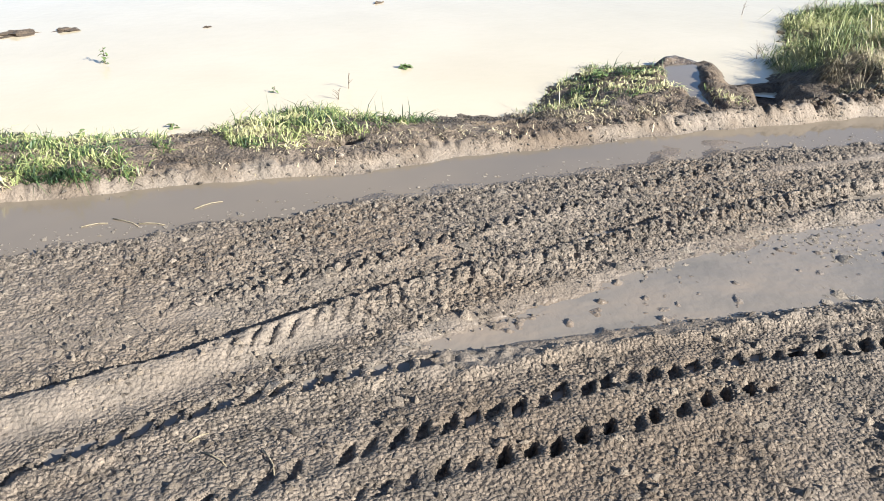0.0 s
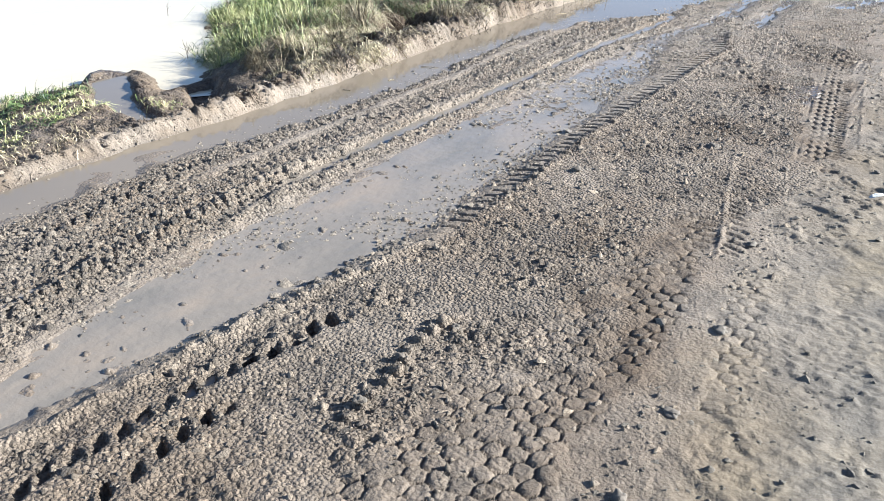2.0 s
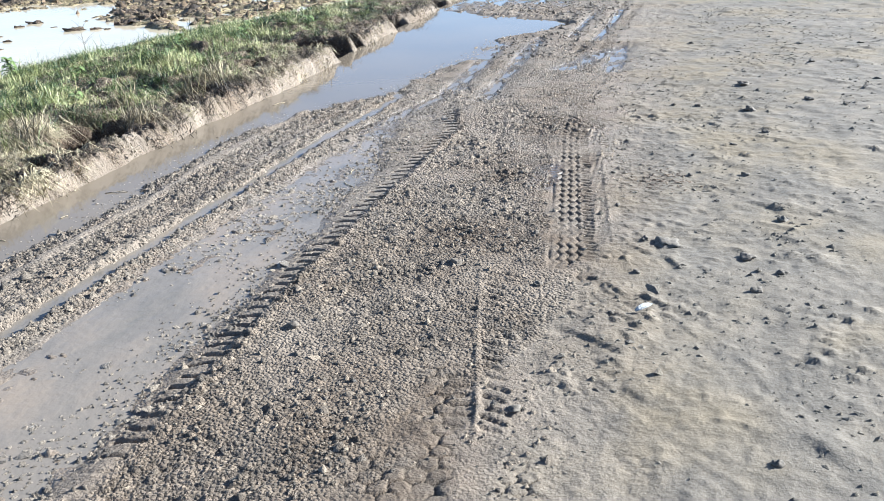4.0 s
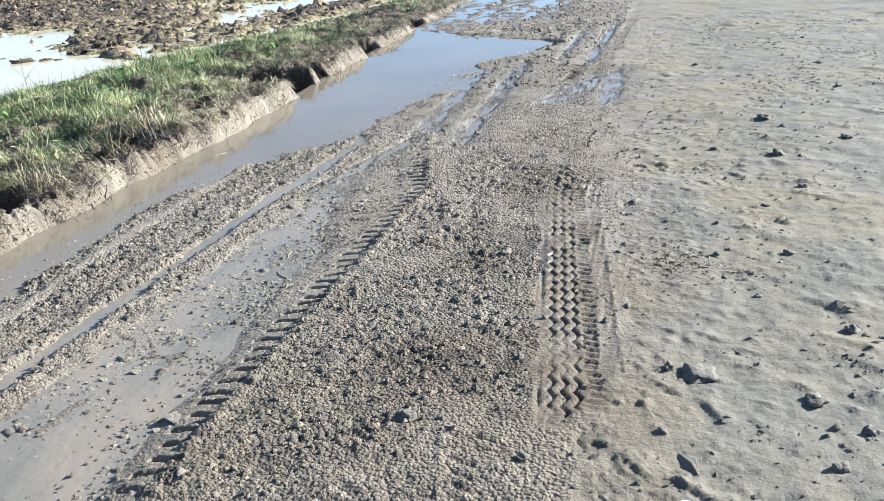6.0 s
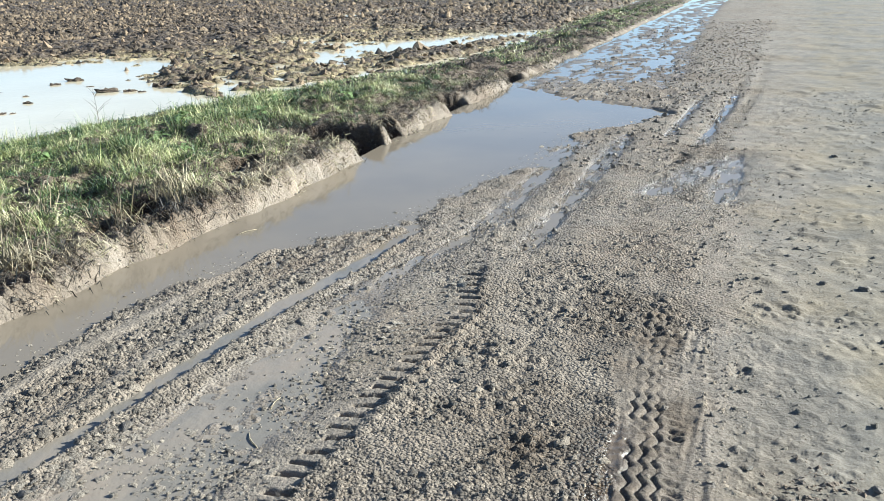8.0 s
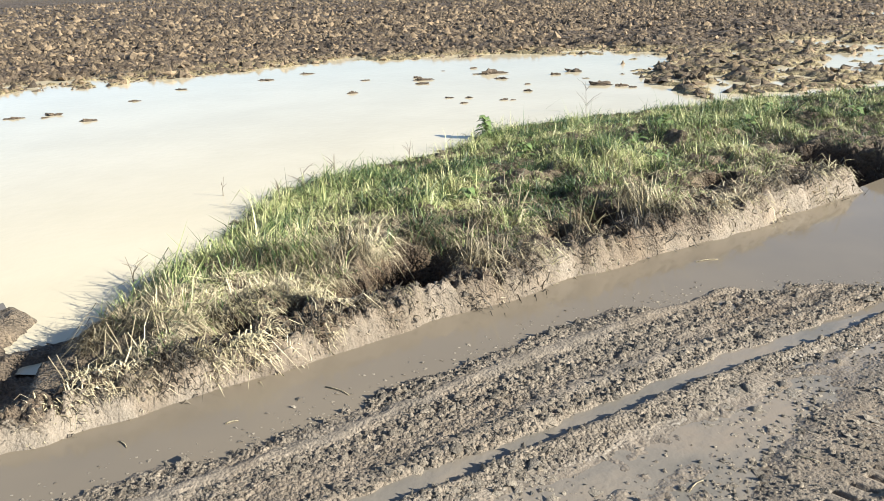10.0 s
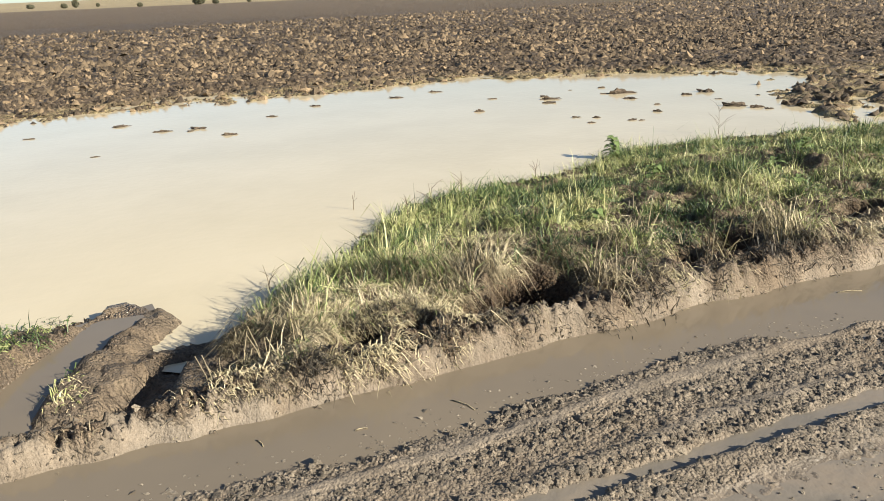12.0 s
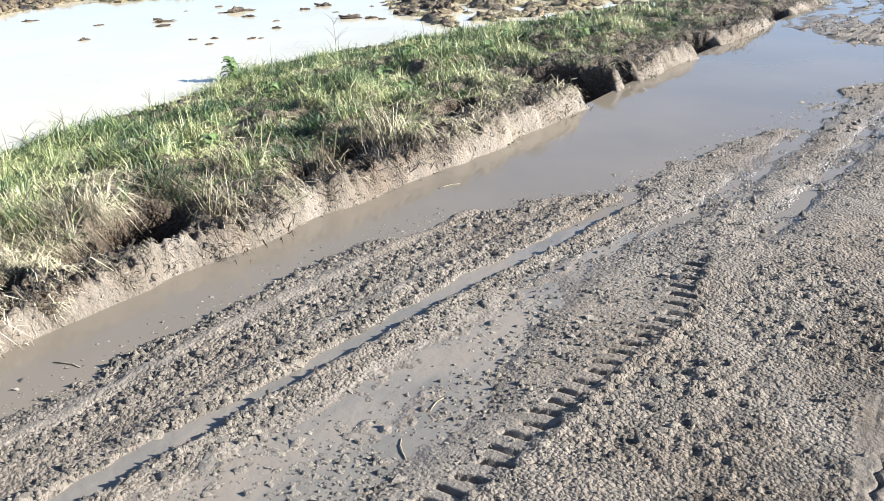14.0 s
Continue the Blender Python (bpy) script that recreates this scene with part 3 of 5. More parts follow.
    z = z * (1 - 0.6 * wz * print_band)
    gravelly = gravelly * (1 - wz * print_band) - 0.2 * wz * print_band
    tri = 2 * np.abs((y / 0.046) % 2 - 1) - 1
    cut = 0.5 * smooth(0.011, 0.004, np.abs(x - zx + 0.088)) * smooth(-0.1, 0.4, vnoise(x, y, 0.25, 184))
    for off in (-0.045, 0.0, 0.045):
        cut = np.maximum(cut, smooth(0.0095, 0.003, np.abs(x - zx - off - 0.013 * tri)))
    cut = np.maximum(cut, 0.9 * stamp(x, y, zx + 0.10, 0.046, 0.030, 0.012, 177, 0.25))
    cut = np.maximum(cut, 0.7 * stamp(x, y, zx + 0.235, 0.05, 0.035, 0.011, 178, -0.2) * smooth(-0.3, 0.3, fbm(x, y, 0.3, 179, 2)))
    scratch = band(x, zx + 0.13, zx + 0.21, 0.01) * vnoise(x, y * 0.07, 0.018, 183)
    z = z - worn * 0.014 * cut + 0.005 * wz * scratch + 0.004 * worn * bell(x - zx - 0.21, 0.012)
    # hollows that hold water
    shallow = smooth(-0.2, 0.4, y) * smooth(3.4, 2.6, y)
    z = z + (-0.075 + shallow * (0.040 + 0.010 * fbm(x * 1.6, y * 0.6, 0.25, 203, 3)) - 0.55 * z) * smooth(f - 0.35, f - 0.25, x) * smooth(ce + 0.14, ce - 0.12, x + 0.05 * vnoise(x, y, 0.2, 201) + 0.03 * vnoise(x, y, 0.07, 202))
    wide = np.where(y > 2.3, lm - 0.11, mr - 0.03)
    wide = np.where(y > 3.4, np.minimum(wide, mr + 0.02 + 0.05 * vnoise(x, y, 0.2, 216)), wide)
    edge_l = 0.05 + 0.07 * late
    mid = band(x, ml + 0.05 + 0.05 * late + 0.03 * vnoise(x, y, 0.16, 213) + 0.02 * vnoise(x, y, 0.05, 214), wide + 0.03 * vnoise(x, y, 0.12, 215), edge_l) * smooth(-0.35, 0.25, y) * smooth(7.6, 6.6, y)
    apron = band(x, ml - 0.02 + 0.16 * late, np.where(y > 2.3, lm - 0.06, mr + 0.06), 0.10) * smooth(-0.2, 0.4, y) * smooth(7.8, 6.8, y)
    z = z * (1 - 0.35 * apron) - 0.014 * apron
    sparse = smooth(0.05, 0.5, fbm(x, y, 0.35, 235, 2))
    deep = -0.037 + 0.004 * np.maximum(fbm(x * 3.0, y * 0.5, 0.25, 223, 3), 0) + 0.005 * fbm(x * 2.2, y * 0.5, 0.4, 221, 3) + 0.010 * sparse * np.maximum(fbm(x, y, 0.06, 231, 2), 0) + (0.25 + 0.75 * sparse) * 0.018 * mounds(x, y, 0.07, 791, 0.30, 1.3) + 0.005 * bell(x - 0.5 * (ml + mr), 0.05) * vnoise(x * 0, y, 0.5, 239)
    z = z * (1 - 0.95 * mid) + mid * deep
    sheen = band(x, f, line(y, (13, -1.3), (16, -1.35), (20, -1.75), (27, -2.1), (34, -2.4)), 0.15) * smooth(13.7, 14.7, y + 0.5 * vnoise(x, y, 0.5, 245) + 1.2 * smooth(-2.4, -2.9, x)) * smooth(45, 32, y)
    z = z + sheen * (-0.027 + 0.008 * fbm(x * 1.6, y * 0.3, 0.3, 241, 3) + 0.013 * fbm(x * 1.3, y * 0.6, 0.13, 242, 3, 0.7) - 0.85 * z)
    tongue = band(x, -2.7, -0.95, 0.2) * band(y, 12.5, 14.3, 0.35)
    z = z * (1 - 0.8 * tongue) + tongue * (-0.012 + 0.016 * fbm(x * 1.4, y * 0.7, 0.14, 243, 3))
    z = z - 0.007 * bell(np.hypot(x + 1.60, y - 5.73) - 0.065, 0.008) * (x < -1.57) - 0.006 * bell(np.hypot(x + 1.63, y - 6.42) - 0.09, 0.008) * (y > 6.40)
    z = z + band(x, -0.60, -0.26, 0.05) * band(y, 6.45, 7.05, 0.12) * (0.013 * g1 - 0.004)
    strips = np.zeros_like(x)
    for x0, y0, x1, y1, w in ((-1.62, 7.9, -1.68, 10.4, 0.10), (-1.24, 7.6, -1.30, 10.8, 0.11), (-0.75, 9.0, -0.40, 10.0, 0.17), (-0.30, 8.9, -0.30, 10.2, 0.13), (-0.62, 10.8, -0.55, 13.5, 0.07), (-0.95, 11.0, -0.9, 13.0, 0.06), (-1.9, 6.6, -1.55, 8.0, 0.08)):
        c = x0 + (x1 - x0) * (y - y0) / (y1 - y0)
        strips = np.maximum(strips, bell(x - c, w) * smooth(y0 - 0.3, y0, y) * smooth(y1 + 0.3, y1, y))
    z = z + strips * (-0.029 + 0.011 * fbm(x * 1.5, y * 0.4, 0.07, 251, 3) - 0.85 * z)
    # the clay bank, its ledge and the verge, which falls to the pond
    pe = pond_edge(y) + 0.10 * vnoise(x, y, 0.5, 261) + 0.05 * vnoise(x, y, 0.16, 265)
    tall = (0.125 + 0.02 * vnoise(x, y, 0.6, 271)) * line(y, (-6, 0.15), (0, 0.2), (2.0, 0.25), (2.8, 0.4), (4, 0.75), (6, 0.95), (9, 1.15), (13, 0.75), (14.8, 0.5), (17, 0.2), (40, 0.1))
    face = smooth(0.03, -0.13, d)
    q = np.clip((f - 0.16 - x) / np.maximum(f - 0.16 - pe, 0.3), 0, 1.6)
    fall = smooth(line(y, (0.6, 0.25), (1.0, 0.08), (2.0, 0.10), (2.4, 0.22), (4.5, 0.15)), 1.2, q)
    streak = np.abs(fbm(x * 0.35 + 0.5 * y, y, 0.045, 275, 2))
    verge = tall * face * (1 - fall) - 0.27 * fall
    verge = verge + face * line(y, (2.2, 0.45), (3.8, 1.0)) * (0.018 * fbm(x, y, 0.11, 281, 3) + 0.085 * line(y, (2, 0.35), (5, 1.0)) * smooth(0, 0.3, q) * (1 - 0.75 * smooth(0.5, 0.8, q)) * fbm(x, y, 0.38, 285, 2) + 0.010 * fbm(x, y, 0.05, 283, 2) + 0.008 * pebbles(x, y, 0.06, 287, 0.7) - 0.036 * streak - 0.022 * smooth(0.35, 0.0, np.abs(fbm(x * 0.5, y, 0.09, 276, 2))) * smooth(-0.3, 0.3, vnoise(x, y, 0.2, 277)) + 0.012 * vnoise(x, y, 0.028, 288))
    one, two, area, ridge, drowned = inlet(x, y)
    verge = verge * (1 - 0.95 * area) - area * (0.140 + 0.03 * smooth(-4.5, -5.6, x))
    verge = verge * (1 - one) + one * (-0.205 + 0.05 * bell(x + 5.38, 0.12) - 0.06 * smooth(-5.4, -5.6, x) + 0.010 * fbm(x, y, 0.12, 289, 2))
    verge = verge - 0.12 * two - 0.11 * drowned + 0.010 * ridge + area * (1 - one) * (0.014 * fbm(x, y, 0.10, 295, 3) + 0.010 * pebbles(x, y, 0.05, 297, 0.8) - 0.02 * np.abs(fbm(x, y, 0.06, 298, 2)))
    for hx0, hy0, rx, ry in HOLES:
        verge = verge - face * 0.44 * np.exp(-(((x - hx0) / rx) ** 2 + ((y - hy0 + 0.04 * vnoise(x, y, 0.15, 293)) / ry) ** 2) ** 5)
    shore = smooth(-0.32, -0.06, x - pe)
    bed = -0.36 + 0.03 * vnoise(x, y, 0.6, 301)
    plough = field_share(x, y)
    heap = fbm(x, y, 1.6, 311, 3)
    rise = np.maximum(smooth(0.0, -3.0, x - pond_far(y)), np.maximum(smooth(7, 15, y - pond_head(x)), smooth(0.5, 3.5, y - pond_head(x)) * smooth(pond_edge(y) - 5.0, pond_edge(y) - 8.0, x)))
    pools = np.maximum(band(x - line(y, (25, -14.7), (36, -14.3)), -1.6, 1.1, 0.5) * band(y, 25, 37, 1.5), band(x - line(y, (19.4, -8.2), (21.5, -7.4), (24.8, -6.7)), -1.1, 0.8, 0.4) * band(y, 18.5, 26, 1.5))
    soil = POND_WATER - 0.045 + 0.10 * rise + 0.040 * smooth(0.6, 2.5, y - pond_head(x)) - 0.13 * pools + 0.05 * heap + 0.07 * fbm(x, y, 0.3, 321, 3) + 0.09 * pebbles(x, y, 0.26, 331, 0.8)
    bed = bed * (1 - plough) + soil * plough
    silt = plough * smooth(0.10, 0.03, soil - POND_WATER) * smooth(0.9, 0.3, rise)
    left = bed * (1 - shore) + np.maximum(verge, -0.40) * shore
    z = np.where(x < f + 0.05, left * face + z * (1 - face), z)
    # the land beyond
    r = np.hypot(x, y)
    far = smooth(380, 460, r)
    z = np.where(r > 45, z * (1 - smooth(45, 90, r)), z) + 3.5 * smooth(420, 900, r) + 11 * smooth(900, 2600, r)
    verge_share = face * shore
    field = np.clip(plough * (1 - shore) + 0.9 * smooth(-0.09, -0.20, d + 0.07 * vnoise(x, y, 0.12, 351) + 0.05 * vnoise(x, y, 0.5, 352)) * verge_share * (1 - 0.35 * area) * line(y, (2.0, 0.5), (3.2, 1.0)), 0, 1) * (x < 0)
    # the holes take the dark tilth colour as well, as painted shade
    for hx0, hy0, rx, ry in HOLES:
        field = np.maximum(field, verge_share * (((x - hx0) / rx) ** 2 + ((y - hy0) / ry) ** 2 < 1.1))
    field = np.where((x < -16) & (y > -60), 1.0, field)
    wet = np.clip(0.9 * one * shore + 0.15 + 0.5 * smooth(0.0, -0.03, z) + 0.3 * sheen, 0, 1) * (1 - dryside) * (1 - 0.6 * verge_share * (1 - one)) + 0.45 * mid + 0.3 * wh + 0.3 * wz * band(x, zx - 0.12, zx + 0.1, 0.03) + 0.55 * strips + 0.6 * band(x, -0.50, -0.31, 0.05) * band(y, 5.2, 5.75, 0.12)
    dry = np.clip(dryside * (0.55 + 0.45 * smooth(0.0, 0.5, x)) + 0.02 * verge_share * (1 - field) * (1 - one), 0, 1)
    wet = np.clip(wet + 0.45 * shallow * band(x, f, ce, 0.1), 0, 1)
    thatch = 0.2 * verge_share * band(y, 4.2, 13.5, 0.4) * smooth(0.02, 0.12, q) * (1 - np.clip(one + two, 0, 1))
    for hx0, hy0, rx, ry in HOLES:
        thatch = thatch * (((x - hx0) / rx) ** 2 + ((y - hy0) / ry) ** 2 > 1.2)
    # soil of the holes darkened in colour: overhang's shade painted over damp earth
    hollow_shade = sum(verge_share * smooth(1.5, 0.9, ((x - hx0) / rx) ** 2 + ((y - hy0) / ry) ** 2) for hx0, hy0, rx, ry in HOLES)
    rough_dark = band(x, -0.60, -0.26, 0.05) * band(y, 6.45, 7.05, 0.12)
    damp_shade = np.clip(hollow_shade + 0.45 * stony * smooth(8, 6, y) * smooth(2.2, 3.2, y) * smooth(-0.25, 0.35, fbm(x * 1.4, y * 0.8, 0.45, 364, 3)) + 0.5 * rough_dark + 0.28 * wh + 0.35 * band(x, -0.3, 0.35, 0.12) * smooth(2.6, 1.9, y) + 0.22 * band(x, e0 + 0.05, line(y, (1.2, 0.05), (2.2, -0.2)), 0.1) * smooth(3.4, 2.4, y) * (0.6 + 0.4 * smooth(-0.4, 0.4, fbm(x, y, 0.6, 363, 3))) + 0.6 * wz * band(x + 0.06 * vnoise(x, y, 0.25, 358), zx - 0.18, zx + 0.13, 0.06) + 0.45 * band(x, -0.75, dry_edge(y) - 0.12, 0.12) * smooth(-0.3, 0.3, fbm(x, y, 0.5, 357, 3)) * smooth(8, 5, y) + 0.55 * smooth(0.02, -0.05, d) * smooth(-0.42, -0.2, d) * smooth(-0.3, 0.4, fbm(x, y, 0.25, 361, 3)) + 0.35 * band(x + 0.1 * vnoise(x, y, 0.3, 359), -0.1, 0.3, 0.12) * band(y, 3.4, 6.2, 0.6), 0, 1)
    gravelly = gravelly * (1 - 0.55 * smooth(-1.9, -2.1, x) * (x > f)) * (1 - 0.5 * smooth(5.0, 6.5, y) * smooth(-0.5, -0.9, x) * (x > f))
    return z, dry, wet, field, gravelly, thatch + far * (x < 0) + 0.8 * smooth(60, 200, r) * smooth(3, 6, x), damp_shade, silt * (1 - shore)


def steps(*stops):
    """Grid lines from stops (place, spacing there): the spacing changes evenly between."""
    out = [stops[0][0]]
    for (a, da), (b, db) in zip(stops, stops[1:]):
        n = max(1, int(round((b - a) / ((da + db) / 2 if max(da, db) < 2.5 * min(da, db) else (db - da) / math.log(db / da)))))
        q = np.linspace(0, 1, n + 1)[1:]
        ratio = db / da
        w = q if abs(ratio - 1) < 1e-6 else (np.power(ratio, q) - 1) / (ratio - 1)
        out += list(a + (b - a) * w)
    return np.array(out)


def mesh_of(name, co, faces, material, soft=False):
    """A mesh from arrays: faces all with the same number of corners."""
    me = bpy.data.meshes.new(name)
    k = faces.shape[1]
    me.vertices.add(len(co))
    me.vertices.foreach_set("co", np.asarray(co, np.float32).ravel())
    me.loops.add(faces.size)
    me.loops.foreach_set("vertex_index", faces.astype(np.int32).ravel())
    me.polygons.add(len(faces))
    me.polygons.foreach_set("loop_start", np.arange(len(faces), dtype=np.int32) * k)
    me.polygons.foreach_set("use_smooth", np.full(len(faces), soft))
    me.materials.append(material)
    me.update(calc_edges=True)
    return me


# ---- the ground ----
SEAMS_X, SEAMS_Y = (-3000, -8.2, -3.62, 0.62, 4.2, 3000), (-3000, -1.7, 2.4, 7.0, 14.0, 30.0, 3000)
# stops (place, spacing) along x and y for each patch: the nearest ground is the finest
OUT_LEFT, OUT_RIGHT = ((-3000, 500), (-200, 25), (-40, 1.0)), ((12, 0.6), (60, 8), (400, 80), (3000, 600))
OUT_BACK, OUT_AHEAD = ((-3000, 600), (-300, 60), (-40, 6), (-8, 0.6)), ((45, 0.5), (90, 2.0), (300, 20), (1000, 90), (3000, 400))
COLUMNS = [[OUT_LEFT + ((-8.2, 0.4),), OUT_LEFT + ((-22, 0.25), (-8.2, 0.12)), OUT_LEFT + ((-20, 0.13), (-8.2, 0.085)), OUT_LEFT + ((-24, 0.16), (-14, 0.085), (-8.2, 0.07)), OUT_LEFT + ((-24, 0.2), (-8.2, 0.09)), OUT_LEFT + ((-8.2, 0.3),)],
           [((-8.2, 0.2), (-3.62, 0.1)), ((-8.2, 0.07), (-4.6, 0.035), (-3.62, 0.026)), ((-8.2, 0.07), (-4.6, 0.034), (-3.62, 0.022)), ((-8.2, 0.07), (-4.6, 0.04), (-3.62, 0.026)), ((-8.2, 0.09), (-3.62, 0.06)), ((-8.2, 0.25), (-3.62, 0.15))],
           [((-3.62, 0.08), (0.62, 0.08)), ((-3.62, 0.018), (-2.9, 0.0105), (-1.9, 0.0088), (-0.85, 0.0085), (-0.70, 0.0055), (0.0, 0.0055), (0.2, 0.0085), (0.62, 0.0095)), ((-3.62, 0.018), (-2.9, 0.0105), (-1.9, 0.0090), (-0.7, 0.0085), (-0.55, 0.0068), (0.0, 0.0068), (0.2, 0.0088), (0.62, 0.011)), ((-3.62, 0.022), (-2.8, 0.016), (0.62, 0.018)), ((-3.62, 0.05), (0.62, 0.05)), ((-3.62, 0.13), (0.62, 0.13))],
           [((0.62, 0.15), (4.2, 0.2)), ((0.62, 0.012), (1.3, 0.02), (4.2, 0.08)), ((0.62, 0.011), (1.4, 0.017), (4.2, 0.05)), ((0.62, 0.018), (4.2, 0.035)), ((0.62, 0.05), (4.2, 0.06)), ((0.62, 0.13), (4.2, 0.2))],
           [((4.2, 0.2),) + OUT_RIGHT] * 6]
ROWS = [[OUT_BACK + ((-1.7, 0.3),)] + [OUT_BACK + ((-1.7, 0.1),)] * 3 + [OUT_BACK + ((-1.7, 0.3),)],
        [((-1.7, 0.25), (2.4, 0.16)), ((-1.7, 0.04), (2.4, 0.024)), ((-1.7, 0.014), (-0.9, 0.0092), (0.5, 0.0082), (2.4, 0.0072)), ((-1.7, 0.06), (0.6, 0.018), (2.4, 0.014)), ((-1.7, 0.3), (2.4, 0.3))],
        [((2.4, 0.16), (7.0, 0.10)), ((2.4, 0.022), (7.0, 0.024)), ((2.4, 0.0072), (3.3, 0.0088), (5.4, 0.0095), (7.0, 0.0125)), ((2.4, 0.013), (7.0, 0.016)), ((2.4, 0.2), (7.0, 0.15))],
        [((7.0, 0.10), (14.0, 0.085)), ((7.0, 0.026), (14.0, 0.045)), ((7.0, 0.015), (10, 0.026), (14.0, 0.045)), ((7.0, 0.018), (14.0, 0.04)), ((7.0, 0.15), (14.0, 0.2))],
        [((14.0, 0.085), (22, 0.13), (30.0, 0.2)), ((14.0, 0.07), (30.0, 0.15)), ((14.0, 0.05), (30.0, 0.15)), ((14.0, 0.045), (30.0, 0.15)), ((14.0, 0.2), (30.0, 0.3))],
        [((30.0, 0.25),) + OUT_AHEAD] * 5]


class Patch:
    """One rectangle of the ground's grid, with a hem that closes the seam to its neighbours."""
    def __init__(self, i, j):
        self.xs, self.ys = steps(*COLUMNS[i][j]), steps(*ROWS[j][i])
        self.box = SEAMS_X[i], SEAMS_X[i + 1], SEAMS_Y[j], SEAMS_Y[j + 1]
        X, Y = np.meshgrid(self.xs, self.ys)
        self.z, *self.masks = surface(X, Y)

    def close(self):
        X, Y = np.meshgrid(self.xs, self.ys)
        top = np.stack([X, Y, self.z], -1)
        ny, nx = self.z.shape
        k = (np.arange(ny - 1)[:, None] * nx + np.arange(nx - 1)[None]).ravel()
        rim = [(top[0], (0, -1)), (top[-1], (0, 1)), (top[:, 0], (-1, 0)), (top[:, -1], (1, 0))]
        sides = [(0, slice(None)), (-1, slice(None)), (slice(None), 0), (slice(None), -1)]
        co, faces, masks = [top.reshape(-1, 3)], [np.stack([k, k + 1, k + nx + 1, k + nx], -1)], [[m.ravel()] for m in self.masks]
        n = nx * ny
        for (edge, out), side in zip(rim, sides):
            e = len(edge)
            co += [edge - np.array((0, 0, 0.002)), edge + np.array((0.003 * out[0], 0.003 * out[1], -0.05))]
            i = n + np.arange(e - 1)
            faces.append(np.stack([i, i + 1, i + e + 1, i + e], -1))
            for list_of, m in zip(masks, self.masks):
                list_of += [m[side], m[side]]
            n += 2 * e
        self.co, self.faces, self.masks = np.concatenate(co), np.concatenate(faces), [np.concatenate(m) for m in masks]


def stitch(p, q, upright):
    """Lets the finer of two patches follow the coarser along their common edge."""
    a, b = (p.ys, q.ys) if upright else (p.xs, q.xs)
    za, zb = (p.z[:, -1], q.z[:, 0]) if upright else (p.z[-1], q.z[0])
    if len(a) >= len(b):
        za[:] = np.interp(a, b, zb)
    else:
        zb[:] = np.interp(b, a, za)


PATCHES = [Patch(i, j) for i in range(5) for j in range(6)]
for n, p in enumerate(PATCHES):
    if n % 6 < 5:
        stitch(p, PATCHES[n + 1], False)
    if n < 24:
        stitch(p, PATCHES[n + 6], True)
for p in PATCHES:
    p.close()
first = np.cumsum([0] + [len(p.co) for p in PATCHES])
ground_mesh = mesh_of("ground", np.concatenate([p.co for p in PATCHES]), np.concatenate([p.faces + n for p, n in zip(PATCHES, first)]), M_GROUND, True)
DRY, WET, FIELD, GRAIN, FAR, DAMP_SHADE, SILT = (np.concatenate([p.masks[k] for p in PATCHES]) for k in range(7))
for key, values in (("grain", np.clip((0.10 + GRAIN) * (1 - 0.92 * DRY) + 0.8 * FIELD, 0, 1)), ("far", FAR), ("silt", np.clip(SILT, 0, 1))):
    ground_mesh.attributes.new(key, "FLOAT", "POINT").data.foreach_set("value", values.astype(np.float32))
# the alpha channel holds damp mud plus the holes' painted shade
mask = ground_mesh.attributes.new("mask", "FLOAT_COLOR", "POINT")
mask.data.foreach_set("color", np.stack([DRY, WET, FIELD, DAMP_SHADE], -1).astype(np.float32).ravel())
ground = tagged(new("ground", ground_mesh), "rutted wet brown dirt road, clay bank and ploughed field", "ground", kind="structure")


def height(x, y):
    """Height of the built ground at places."""
    x, y = np.broadcast_arrays(np.asarray(x, float), np.asarray(y, float))
    out = np.zeros(x.shape)
    for p in PATCHES:
        x0, x1, y0, y1 = p.box
        m = (x >= x0) & (x < x1) & (y >= y0) & (y < y1)
        if not m.any():
            continue
        a, b = x[m], y[m]
        i = np.clip(np.searchsorted(p.xs, a) - 1, 0, len(p.xs) - 2)
        j = np.clip(np.searchsorted(p.ys, b) - 1, 0, len(p.ys) - 2)
        u, v = (a - p.xs[i]) / (p.xs[i + 1] - p.xs[i]), (b - p.ys[j]) / (p.ys[j + 1] - p.ys[j])
        out[m] = (p.z[j, i] * (1 - u) + p.z[j, i + 1] * u) * (1 - v) + (p.z[j + 1, i] * (1 - u) + p.z[j + 1, i + 1] * u) * v
    return out


def shore_pool(name, left, right, ys, z, material, label):
    """Standing water between two lines along the road."""
    q = np.linspace(0, 1, 8)
    X = left(ys)[:, None] * (1 - q) + right(ys)[:, None] * q
    co = np.stack([X, np.repeat(ys[:, None], 8, 1), np.full_like(X, z)], -1).reshape(-1, 3)
    i = (np.arange(len(ys) - 1)[:, None] * 8 + np.arange(7)[None]).ravel()
    me = mesh_of(name, co, np.stack([i, i + 1, i + 9, i + 8], -1), material, True)
    return tagged(new(name, me), label, "water", kind="structure")


def ledge(y):
    return foot(y) - 0.10


def split_line(y):
    return line(y, (-8, -2.6), (0, -2.62), (5, -2.5), (6.5, -2.2), (7.6, -1.95), (9, -1.75), (60, -1.7))


